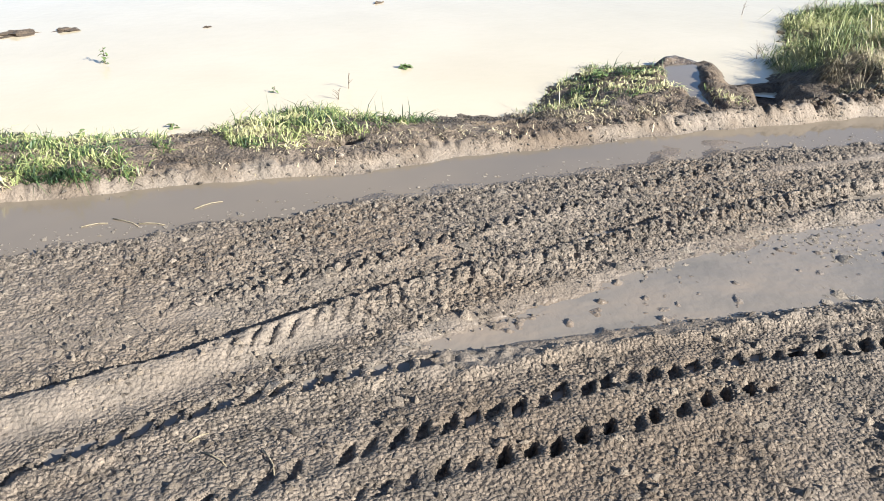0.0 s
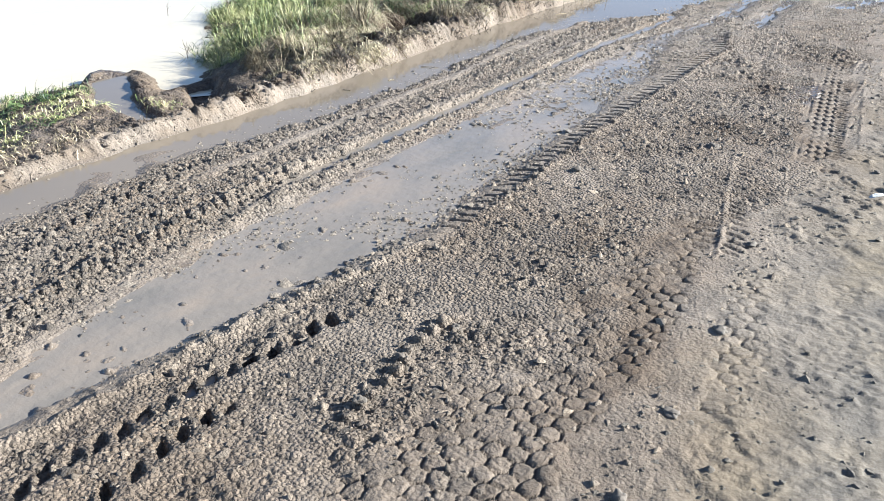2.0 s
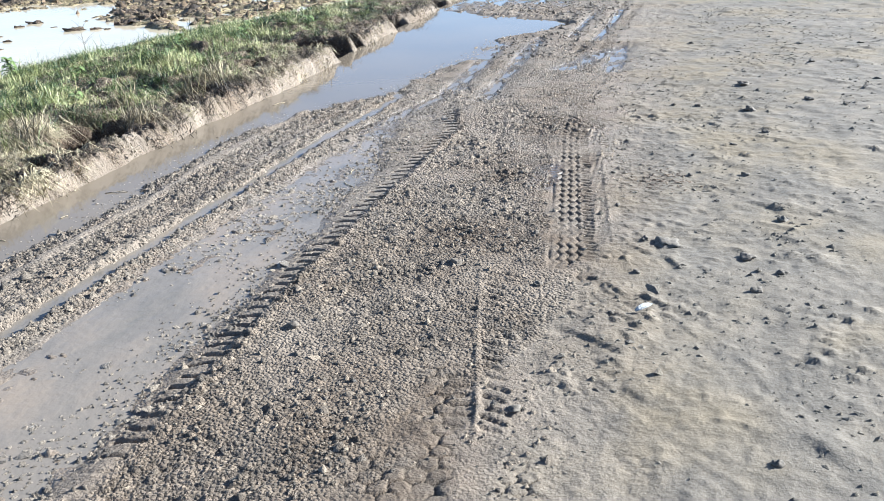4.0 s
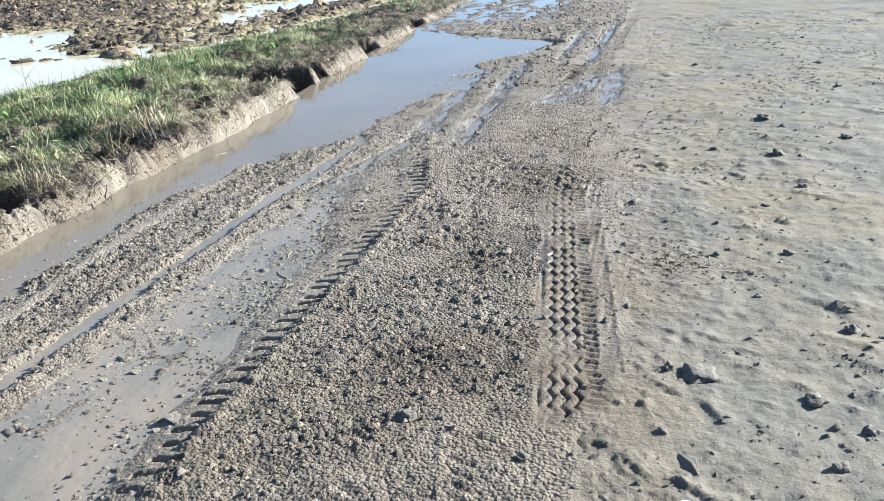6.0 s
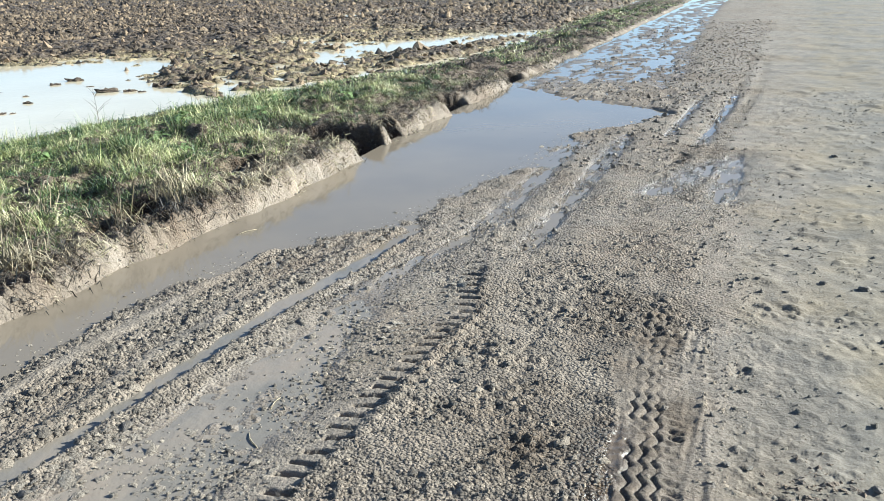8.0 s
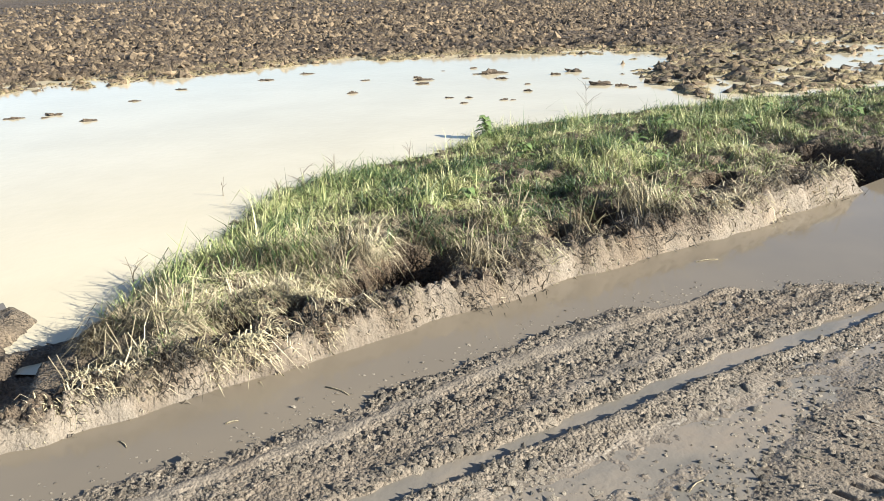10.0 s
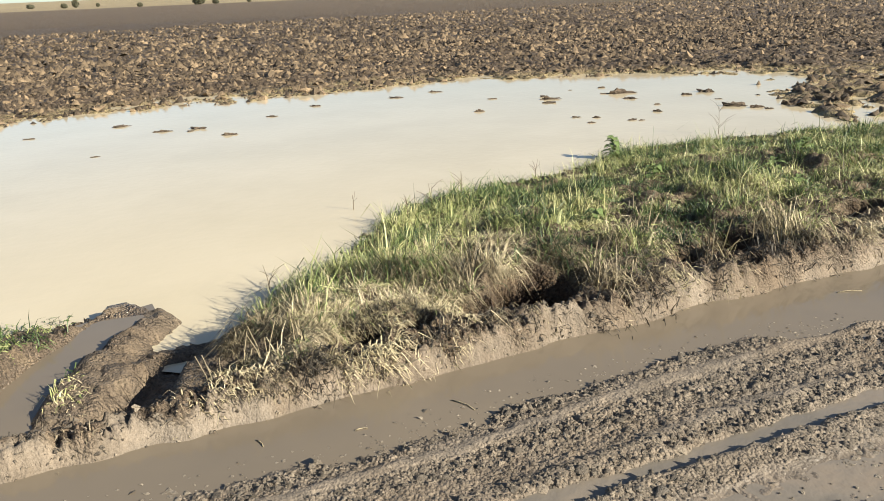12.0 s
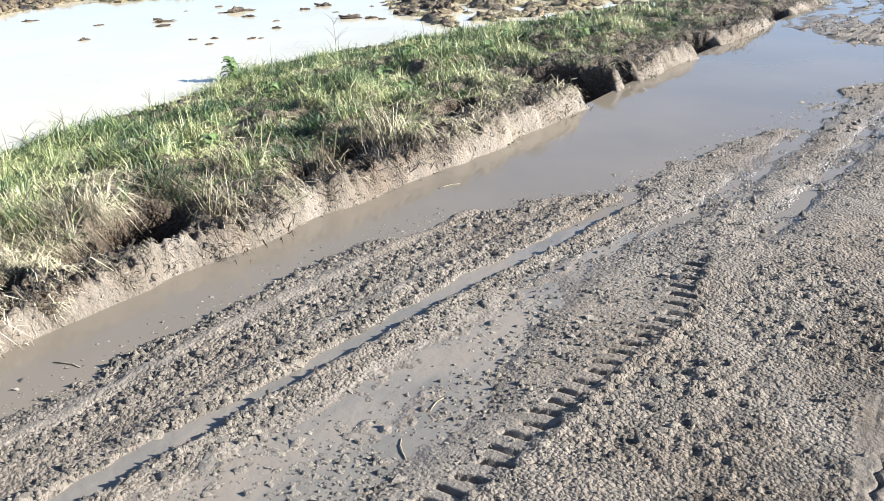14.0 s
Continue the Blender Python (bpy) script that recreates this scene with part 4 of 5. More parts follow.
shore_pool("water_pond", lambda y: y * 0 - 26, lambda y: np.minimum(pond_edge(y) + 0.8, foot(y) - 0.35), np.linspace(-40, 40, 161), POND_WATER, M_POND, "flooded field with still cream-coloured muddy water")
inlet_y = np.linspace(2.85, 4.0, 20)
shore_pool("water_inlet", lambda y: np.interp(y, [2.85, 3.05, 3.28, 3.5, 4.0], [-4.1, -4.5, -4.95, -5.25, -5.4]), lambda y: np.interp(y, [2.85, 3.2, 3.35, 3.5, 3.7, 4.0], [-3.7, -3.7, -3.95, -4.3, -4.65, -5.1]), inlet_y, -0.188, M_PUDDLE, "grey muddy water in a wheel rut beside the pond")
shore_pool("water_channel", ledge, split_line, np.linspace(-8, 13.7, 120), ROAD_WATER, M_PUDDLE, "long brown puddle along the foot of the clay bank")
shore_pool("water_rut", split_line, lambda y: line(y, (-8, -1.35), (7, -1.25), (9, -0.05), (60, 0.0)), np.linspace(-8, 7.3, 90), ROAD_WATER, M_SLURRY, "shallow muddy water standing in the wheel ruts")
shore_pool("water_tracks", split_line, lambda y: line(y, (7, -1.25), (9, -0.05), (60, 0.0)), np.linspace(7.3, 13.7, 60), ROAD_WATER, M_PUDDLE, "thin clear water lying in the wheel tracks")
shore_pool("water_far", ledge, lambda y: y * 0 - 0.2, np.linspace(13.7, 50, 40), ROAD_WATER, M_PUDDLE, "thin film of water on the far road")


# ---- loose stuff ----
rng = np.random.default_rng(7)
OCTA = np.array([(1, 0, 0), (-1, 0, 0), (0, 1, 0), (0, -1, 0), (0, 0, 1), (0, 0, -1)], float)
SHARD = np.array([(1, 0, 0), (0, 1, 0), (-1, 0, 0), (0, -1, 0), (0, 0, 1)], float)
SHARD_F = np.array([(0, 1, 4), (1, 2, 4), (2, 3, 4), (3, 0, 4)])
OCTA_F = np.array([(0, 2, 4), (2, 1, 4), (1, 3, 4), (3, 0, 4), (2, 0, 5), (1, 2, 5), (3, 1, 5), (0, 3, 5)])


def ball(subdivisions):
    bm = bmesh.new()
    bmesh.ops.create_icosphere(bm, subdivisions=subdivisions, radius=1)
    co = np.array([v.co[:] for v in bm.verts])
    fa = np.array([[v.index for v in f.verts] for f in bm.faces])
    bm.free()
    return co, fa


ICO, ICO_F = ball(1)


def scatter(name, x, y, size, flat, sink, material, label, category, shape=(OCTA, OCTA_F), rough=0.35, base=None):
    """Many small lumps on the ground as one object."""
    co, fa = shape
    n, k = len(x), len(co)
    p = np.repeat(co[None], n, 0) * (1 + rough * rng.uniform(-1, 1, (n, k, 1))) + 0.25 * rough * rng.uniform(-1, 1, (n, k, 3))
    s = np.stack([rng.uniform(0.7, 1.3, n), rng.uniform(0.7, 1.3, n), flat * rng.uniform(0.7, 1.3, n)], -1) * size[:, None]
    p = p * s[:, None]
    a, tilt = rng.uniform(0, 6.283, n), rng.uniform(-0.5, 0.5, n)
    ct, st = np.cos(tilt)[:, None], np.sin(tilt)[:, None]
    p = np.stack([p[..., 0], p[..., 1] * ct - p[..., 2] * st, p[..., 1] * st + p[..., 2] * ct], -1)
    ca, sa = np.cos(a)[:, None], np.sin(a)[:, None]
    p = np.stack([p[..., 0] * ca - p[..., 1] * sa, p[..., 0] * sa + p[..., 1] * ca, p[..., 2]], -1)
    z = height(x, y) if base is None else base
    p = p + np.stack([x, y, z + size * flat * sink], -1)[:, None]
    f = (fa[None] + (np.arange(n) * k)[:, None, None]).reshape(-1, 3)
    me = mesh_of(name, p.reshape(-1, 3), f, material, len(co) == 5)
    return tagged(new(name, me), label, category, kind="stuff")


def spots(n, x0, x1, y0, y1, keep):
    x, y = rng.uniform(x0, x1, n), y0 + (y1 - y0) * rng.uniform(0, 1, n)
    k = keep(x, y)
    return x[k], y[k]


def keep_gravel(x, y):
    b = (x > channel_edge(y) + 0.05) & (x < 0.15 * rng.uniform(-1.5, 1, len(x))) & ~((x > mid_left(y) + 0.12) & (x < mid_right(y) - 0.05) & (y < 7))
    b &= ~((y > 3.5) & (y < 7) & (np.abs(x - line(y, (3.4, 0.0), (4.4, -0.09), (5.5, -0.235), (6.4, -0.31), (7.5, -0.35)) - 0.01) < 0.14) & (rng.uniform(0, 1, len(x)) < 0.9))
    b &= ~((np.abs(x + 0.3) < 0.2) & (y < 4.2) & (rng.uniform(0, 1, len(x)) < 0.8)) & ~((x > mid_left(y) + 0.1) & (x < lug_mid(y) + 0.05) & (y > 2.4) & (y < 7) & (rng.uniform(0, 1, len(x)) < 0.75))
    b &= ~((y > 2.4) & (y < 9) & ((np.abs(x + 2.63) < 0.05) | (np.abs(x + 2.38 - 0.02 * (y - 5)) < 0.06)) & (rng.uniform(0, 1, len(x)) < 0.85))
    return b & (fbm(x, y, 0.20, 401, 2) > rng.uniform(-0.7, 0.8, len(x))) & (height(x, y) > ROAD_WATER - 0.004)


x, y = spots(95000, -3.1, 0.05, -1.5, 9.5, keep_gravel)
x2, y2 = spots(24000, -2.95, -2.1, 0.5, 9.0, lambda x, y: (x > channel_edge(y) + 0.02) & ((y < 2.4) | (np.abs(x + 2.63) > 0.055)) & ((y < 2.4) | (np.abs(x + 2.38 - 0.02 * (y - 5)) > 0.065)) & (height(x, y) > ROAD_WATER + 0.004))
x, y = np.r_[x, x2], np.r_[y, y2]
pale = (x < -2.0) | ((y > 5.5) & (x < -0.8))
for side, name, stuff_of, label in ((~pale, "mud_crumbs", M_CRUMB, "small crumbs of wet brown mud and gravel on the road"), (pale, "clay_lumps", M_CLAYCRUMB, "small lumps of paler churned clay on the road")):
    scatter(name, x[side], y[side], rng.gamma(1.8, 0.0024, side.sum()) + 0.0030 + 0.0015 * (x[side] < -2.1), 1.0, -0.2, stuff_of, label, "gravel", (SHARD, SHARD_F), 0.5)
x, y = spots(11000, -3.0, 0.2, 9.5, 26, lambda x, y: (x > channel_edge(y)) & (x < dry_edge(y) - 0.25 * np.abs(rng.normal(0, 1, len(x)))) & (height(x, y) > ROAD_WATER) & (y < 26 - 12 * rng.uniform(0, 1, len(x)) ** 2))
scatter("road_gravel", x, y, rng.gamma(4, 0.0024, len(x)) + 0.004, 0.7, 0.3, M_CRUMB, "wet gravel and mud lumps on the road", "gravel", rough=0.5)
x, y = spots(60000, -0.25, 4.5, 0.2, 14, lambda x, y: (x > -0.1) & (fbm(x, y, 0.28, 83, 3) + 0.3 > rng.uniform(-0.1, 2.2, len(x))))
scatter("dry_crumbs", x, y, rng.gamma(1.6, 0.0026, len(x)) + 0.003, 0.7, -0.1, M_SANDCRUMB, "dry crumbs of soil on the packed dusty road", "gravel", (SHARD, SHARD_F), 0.6)
x, y = spots(26000, 0.0, 4.0, 0.8, 13, lambda x, y: fbm(x, y, 0.45, 87, 3) > rng.uniform(-0.2, 2.2, len(x)))
scatter("dry_clods", x, y, rng.gamma(1.6, 0.0042, len(x)) + 0.004, 0.42, -0.1, M_SANDCRUMB, "small flat clods of dried soil on the packed road", "gravel", rough=0.5)
x, y = spots(23000, -2.15, -1.25, -0.6, 7.2, lambda x, y: (x > mid_left(y)) & (x < np.where(y > 2.4, lug_mid(y) - 0.05, mid_right(y) + 0.1)) & (fbm(x, y, 0.3, 415, 2) > rng.uniform(-0.1, 1.1, len(x))))
scatter("mud_lumps", x, y, rng.gamma(1.3, 0.0046, len(x)) + 0.0035, 0.42, -0.1, M_LUMP, "soft lumps of mud standing out of shallow water", "mud", (SHARD, SHARD_F), base=np.maximum(height(x, y), ROAD_WATER))
x, y = spots(26000, -2.2, -1.2, 1.2, 7.2, lambda x, y: (((x > rut_axis(y) + 0.03) & (x < rut_axis(y) + 0.05 + 0.10 * np.abs(rng.normal(0, 1, len(x)))) & (y > 2)) | ((x < lug_mid(y) - 0.06) & (x > np.maximum(mid_right(y) - 0.05, lug_mid(y) - 0.5) - 0.12 * np.abs(rng.normal(0, 1, len(x)))) & (y > 2.2)) | (np.abs(x - mid_right(y) - 0.03) < 0.06)) & (fbm(x, y, 0.22, 417, 2) > rng.uniform(-0.7, 0.9, len(x))))
scatter("pool_crumbs", x, y, rng.gamma(2.0, 0.0020, len(x)) + 0.0035, 0.8, -0.1, M_CLAYCRUMB, "wet clay crumbs along the edge of the shallow pool", "mud", (SHARD, SHARD_F), 0.5, base=np.maximum(height(x, y), ROAD_WATER))
x, y = 0.27 + 0.095 * rng.normal(0, 1, 260), 5.53 + 0.11 * rng.normal(0, 1, 260)
scatter("crumb_heap", x, y, rng.gamma(2.0, 0.0024, len(x)) + 0.003, 0.45, -0.1, M_REDCRUMB, "patch of reddish soil crumbs on the packed road", "soil", rough=0.5)
x, y = spots(5000, -3.5, -2.8, -2.0, 14, lambda x, y: (x < foot(y) + 0.03) & (x > foot(y) - 0.25))
scatter("bank_crumbs", x, y, rng.gamma(2.5, 0.0022, len(x)) + 0.003, 0.7, 0.1, M_CLAYCRUMB, "crumbs of clay on the face of the bank", "clay", rough=0.5)
x = rng.uniform(-0.16, 0.10, 3000)
y = rng.uniform(-1.5, 12, 3000)
x = x + channel_edge(y)
k = (x > foot(y) + 0.06) & (rng.uniform(-0.17, 0.05, len(x)) < x - channel_edge(y))
x, y = x[k], y[k]
scatter("shore_lumps", x, y, rng.gamma(2.0, 0.0022, len(x)) + 0.003, 0.4, -0.1, M_LUMP, "lumps of soft mud in the shallow edge of the puddle", "mud", (SHARD, SHARD_F), base=np.maximum(height(x, y), ROAD_WATER))
# the ploughed field
def keep_field(x, y):
    silted = (y > pond_head(np.clip(x, -16.1, -7.3))) & (x > -16.5)
    return (field_share(x, y) > 0.6) & (height(x, y) > POND_WATER - 0.03) & (~silted | (rng.uniform(0, 1, len(x)) < 0.5))


x, y = spots(50000, -28, -5.0, 0.5, 32, keep_field)
scatter("field_crumbs", x, y, np.minimum(rng.gamma(2.2, 0.014, len(x)) + 0.012, 0.10), 0.95, -0.1, M_CLOD, "loose crumbs of ploughed earth", "soil", (SHARD, SHARD_F), 0.6)
x, y = spots(10500, -27, -5.0, 1.0, 27, keep_field)
scatter("field_clods", x, y, np.minimum(rng.gamma(1.8, 0.018, len(x)) + 0.012, 0.10), 0.75, 0.0, M_CLOD, "brown clods of ploughed earth", "soil", (ICO, ICO_F), 0.75)
x, y = spots(90000, -62, -5, -8, 62, lambda x, y: (field_share(x, y) > 0.6) & ((x < -24) | (y > 28)) & (rng.uniform(0, 1, len(x)) < (24 / np.hypot(x, y)) ** 1.5))
scatter("far_clods", x, y, np.minimum(rng.gamma(2.5, 0.026, len(x)) + 0.03, 0.15), 0.85, -0.1, M_CLOD, "clods of the wide ploughed field", "soil", (SHARD, SHARD_F), 0.6)


# ---- verge plants ----
def blades(name, x, y, tuft, length, width, lean, material, label, base=None, heading=None):
    """Grass blades as one object: each a bent strip with a point, the blades of a tuft leaning much the same way."""
    n = len(x)
    a = 6.283 * hashed(tuft, tuft * 0, 3) + rng.normal(0, 0.9, n) if heading is None else heading + rng.normal(0, 0.6, n)
    a = a + 0.7 * rng.normal(0, 1, n)
    out = np.stack([np.cos(a), np.sin(a)], -1)
    b = a + rng.normal(1.571, 0.5, n)
    side = np.stack([np.cos(b), np.sin(b)], -1)
    z = height(x, y) - 0.01 if base is None else base
    length = length * (0.40 + 0.8 * hashed(tuft, tuft * 0, 4) + 0.6 * np.clip(fbm(x, y, 0.5, 553, 2), -0.55, 0.8))
    length = length * np.where((y > 3.6) & (x > -5.2), 0.6 + 0.4 * np.clip((y - 4.0) / 0.6, 0, 1), 1.0)
    p = np.zeros((n, 5, 3))
    l1, l2 = np.minimum(lean * 0.6, 1.5), np.minimum(lean * 1.6, 2.3)
    h1, d1 = length * 0.5 * np.cos(l1), length * 0.5 * np.sin(l1)
    h2, d2 = h1 + length * 0.5 * np.cos(l2), d1 + length * 0.5 * np.sin(l2)
    for k, (h, d, w) in enumerate(((0, 0, 1), (0, 0, -1), (h1, d1, -0.8), (h1, d1, 0.8), (h2, d2, 0))):
        p[:, k, :2] = np.stack([x, y], -1) + out * np.reshape(d, (-1, 1)) + side * (w * width)[:, None]
        p[:, k, 2] = z + h + 0.4 * w * width
    o = np.arange(n)[:, None] * 5
    f = np.concatenate([o + np.array([[0, 1, 2]]), o + np.array([[0, 2, 3]]), o + np.array([[3, 2, 4]])])
    me = mesh_of(name, p.reshape(-1, 3), f, material)
    tone = me.attributes.new("tone", "FLOAT", "POINT")
    tone.data.foreach_set("value", np.repeat(np.clip(0.58 * hashed(tuft, tuft * 0, 5) + 0.40 * rng.uniform(0, 1, n) + 0.03 + 0.35 * fbm(x, y, 0.7, 551, 2) + 0.60 * fbm(x, y, 0.2, 557, 2) + 0.05 * np.clip((y - 7.5) / 2, 0, 1), 0, 1), 5).astype(np.float32))
    return tagged(new(name, me), label, "grass", kind="stuff")


def clear(x, y):
    """Free of the ruts and holes in the bank."""
    one, two, area, ridge, drowned = inlet(x, y)
    ok = (one + two < 0.3) & ~((y > 3.5) & (y < 4.9) & (x < -3.55 - 2.2 * np.clip(y - 3.95, 0.06, 1)) & (x > -5.9)) & (rng.uniform(0, 1, len(x)) > 0.5 * area * (1 - 0.6 * ridge) * np.where(y > 3.85, 0.3, 1.0))
    for hx0, hy0, rx, ry in HOLES:
        ok &= ((x - hx0 - 0.06) / rx) ** 2 + ((y - hy0) / ry) ** 2 > (1.8 if 4.5 < hy0 < 7.5 else 1.4)
    return ok


def verge_depth(x, y):
    """0 at the bank's brow, 1 at the pond's shore."""
    b, p = foot(y) - 0.16, pond_edge(y)
    return (b - x) / np.maximum(b - p, 0.05)


def sown(n, each, y0, y1, lo, hi, thin, seed, clump=0.10):
    y = rng.uniform(y0, y1, n)
    q = rng.uniform(lo, hi, n)
    x = (foot(y) - 0.16) * (1 - q) + pond_edge(y) * q
    x, y, tuft = np.repeat(x, each), np.repeat(y, each), np.repeat(np.arange(n) + seed * 100000.0, each)
    r = clump * np.abs(rng.normal(0, 1, len(x)))
    t = rng.uniform(0, 6.283, len(x))
    x, y = x + r * np.cos(t), y + r * np.sin(t)
    d = verge_depth(x, y)
    gap = fbm(x, y, 0.15, 561, 2) > -0.22 - 0.35 * np.clip(d - 0.6, 0, 1) - 0.25 * rng.uniform(0, 1, len(x))
    k = clear(x, y) & gap & (d > lo - 0.04) & (d < 1.02) & (fbm(x, y, 0.7, seed, 3) > rng.uniform(thin - 0.35, thin + 0.35, len(x)))
    return x[k], y[k], tuft[k], t[k]


x, y, u, w = sown(5000, 46, 4.0, 13.5, 0.06, 1.0, -0.85, 501, 0.075)
k = (y > 5.4) | ((y > 4.3) & (rng.uniform(0, 1, len(x)) < 0.2 + 0.8 * np.clip(verge_depth(x, y) - 0.25 + 0.6 * (y - 4.6), 0, 1)))
x, y, u, w = x[k], y[k], u[k], w[k]
blades("grass_green", x, y, u, rng.gamma(5, 0.0255, len(x)) * (0.6 + 0.45 * np.clip((verge_depth(x, y) - 0.1) / 0.3, 0, 1)), rng.uniform(0.0014, 0.0034, len(x)), np.abs(rng.normal(1.6, 0.5, len(x)) + 1.3 * (hashed(u, u * 0, 8) - 0.5)), M_GREEN, "green grass on the verge between road and pond", heading=w)
x, y, u, w = sown(1900, 22, 4.0, 13.5, 0.1, 0.95, -0.5, 511)
x2, y2, u2, w2 = sown(2300, 36, 3.75, 6.2, 0.10, 0.50, -0.9, 513, 0.07)
x, y, u, w = np.r_[x, x2], np.r_[y, y2], np.r_[u, u2], np.r_[w, w2]
blades("grass_straw", x, y, u, rng.gamma(4, 0.0270, len(x)), rng.uniform(0.0011, 0.0026, len(x)), np.abs(rng.normal(1.95, 0.45, len(x))), M_STRAW, "pale dead grass lying flat along the bank", heading=4.0 * fbm(x, y, 0.9, 517, 2) + 0.6 * w)
x, y, u, w = sown(2300, 20, 3.9, 22, -0.05, 0.40, -0.7, 515, 0.08)
blades("stalk_litter", x, y, u, rng.gamma(6, 0.016, len(x)), rng.uniform(0.0018, 0.0038, len(x)), np.abs(rng.normal(1.45, 0.45, len(x))), M_LITTER, "grey-brown broken stalks along the brow of the bank")
x, y, u, w = sown(2000, 22, 3.9, 14.5, -0.16, 0.14, -0.8, 519, 0.07)
k = x < foot(y) - 0.07
x, y, u = x[k], y[k], u[k]
blades("brow_litter", x, y, u, rng.gamma(6, 0.018, len(x)), rng.uniform(0.0018, 0.0036, len(x)), np.abs(rng.normal(1.7, 0.4, len(x))), M_LITTER, "dark matted stalks hanging over the brow of the bank", heading=rng.normal(0, 0.9, len(x)))
x, y, u, w = sown(3000, 24, -3.0, 4.0, -0.04, 1.0, -0.7, 521, 0.06)
k = ((y < -0.45) | ((y > -0.15) & (y < 1.12)) | (y > 1.95)) & ((verge_depth(x, y) > np.interp(y, [-0.6, -0.4, 0.2, 0.9, 1.2, 1.9, 2.1, 2.6], [-0.02, 0.3, 0.04, 0.3, 0.6, 0.6, 0.25, 0.3])))
x, y, u, w = x[k], y[k], u[k], w[k]
blades("grass_short", x, y, u, rng.gamma(6, 0.0125, len(x)), rng.uniform(0.002, 0.004, len(x)), np.abs(rng.normal(1.35, 0.45, len(x))), M_GREEN, "short green grass at the edge of the pond")
x, y, u, w = sown(2300, 18, -3.0, 4.3, 0.02, 0.95, -0.8, 531, 0.09)
blades("stubble", x, y, u, rng.gamma(6, 0.0085, len(x)), rng.uniform(0.002, 0.0038, len(x)), np.abs(rng.normal(1.5, 0.4, len(x))), M_LITTER, "trampled straw and stalks on the muddy bank")
x, y, u, w = sown(4200, 12, 13.2, 34, 0.02, 1.0, -0.2, 541, 0.2)
blades("grass_far", x, y, u, rng.gamma(8, 0.012, len(x)), rng.uniform(0.004, 0.009, len(x)), np.abs(rng.normal(1.4, 0.4, len(x))), M_GREEN, "rough grass along the far verge")
# tall clumps beside the hollows
x, y, u = [], [], []
for k, (hx0, hy0, tall) in enumerate(((-3.55, 6.08, 2.2), (-3.62, 7.42, 0.9), (-3.56, 5.14, 0.5), (-3.58, 6.86, 0.6), (-4.2, 5.7, 0.8), (-4.3, 6.9, 1.2), (-4.0, 6.5, 0.6))):
    x += list(hx0 + 0.085 * rng.normal(0, 1, int(130 * tall)))
    y += list(hy0 + 0.075 * rng.normal(0, 1, int(130 * tall)))
    u += [700000.0 + k] * int(130 * tall)
x, y, u = np.array(x), np.array(y), np.array(u)
blades("tall_clumps", x, y, u, rng.gamma(7, 0.034, len(x)), rng.uniform(0.0018, 0.0036, len(x)), np.abs(rng.normal(1.1, 0.45, len(x))), M_STRAW, "clumps of taller dead grass on the brow of the bank", heading=rng.uniform(0, 6.283, len(x)))
# short stubs in the clay face
y = rng.uniform(-2.5, 14, 15000)
x = foot(y) - rng.uniform(-0.01, 0.24, len(y))
k = (y > 3.2) | (rng.uniform(0, 1, len(y)) < 0.25)
x, y = x[k], y[k]
blades("clay_stubs", x, y, np.arange(len(x)) * 1.0, rng.gamma(4, 0.0095, len(x)), rng.uniform(0.0015, 0.004, len(x)), np.abs(rng.normal(1.2, 0.6, len(x))), M_STUB, "short stubs of straw set in the clay bank")


# ---- single things ----
def part(name, verts, faces, material, parent, label="", soft=True):
    me = bpy.data.meshes.new(name)
    me.from_pydata([tuple(v) for v in verts], [], [tuple(int(i) for i in f) for f in faces])
    me.materials.append(material)
    if soft:
        me.polygons.foreach_set("use_smooth", np.ones(len(me.polygons), bool))
    ob = new(name, me)
    ob.parent = parent
    if label:
        ob["label"] = label
    return ob


BALL, BALL_F = ball(3)


def lump(seed, rx, ry, rz, rough=0.3):
    """A worn, uneven lump round the origin."""
    r = np.array([1 + rough * noise.noise(Vector(p) * 1.3 + Vector((seed * 7.1, 0, 0))) + 0.45 * rough * noise.noise(Vector(p) * 3.1 + Vector((0, seed * 3.3, 0))) for p in BALL])
    p = BALL * r[:, None]
    p[:, 2] = np.where(p[:, 2] < -0.4, -0.4 + 0.3 * (p[:, 2] + 0.4), p[:, 2])
    return p * np.array((rx, ry, rz))


def place(name, mesh_points, faces, material, x, y, sink, turn, label, category, group, base=None, soft=True):
    me = bpy.data.meshes.new(name)
    me.from_pydata([tuple(v) for v in mesh_points], [], [tuple(int(i) for i in f) for f in faces])
    me.materials.append(material)
    if soft:
        me.polygons.foreach_set("use_smooth", np.ones(len(me.polygons), bool))
    ob = new(name, me)
    z = float(height(x, y)) if base is None else base
    ob.matrix_world = pose(x, y, z + sink, 0, 0, turn)
    return tagged(ob, label, category, group)


FINE, FINE_F = ball(3)


def jagged(seed, rx, ry, rz):
    """A ragged heap of broken earth."""
    def n(p, k):
        return noise.noise(Vector(p) * k + Vector((seed * 5.3, seed * 1.7, 0)))
    r = np.array([0.75 + 0.75 * n(p, 1.6) + 0.55 * n(p, 3.7) + 0.45 * abs(n(p, 8.0)) + 0.3 * n(p, 15.0) for p in FINE])
    p = FINE * np.clip(r, 0.15, 1.8)[:, None]
    p[:, 2] = p[:, 2] * 0.9 - 0.12
    return p * np.array((rx, ry, rz * 1.2))


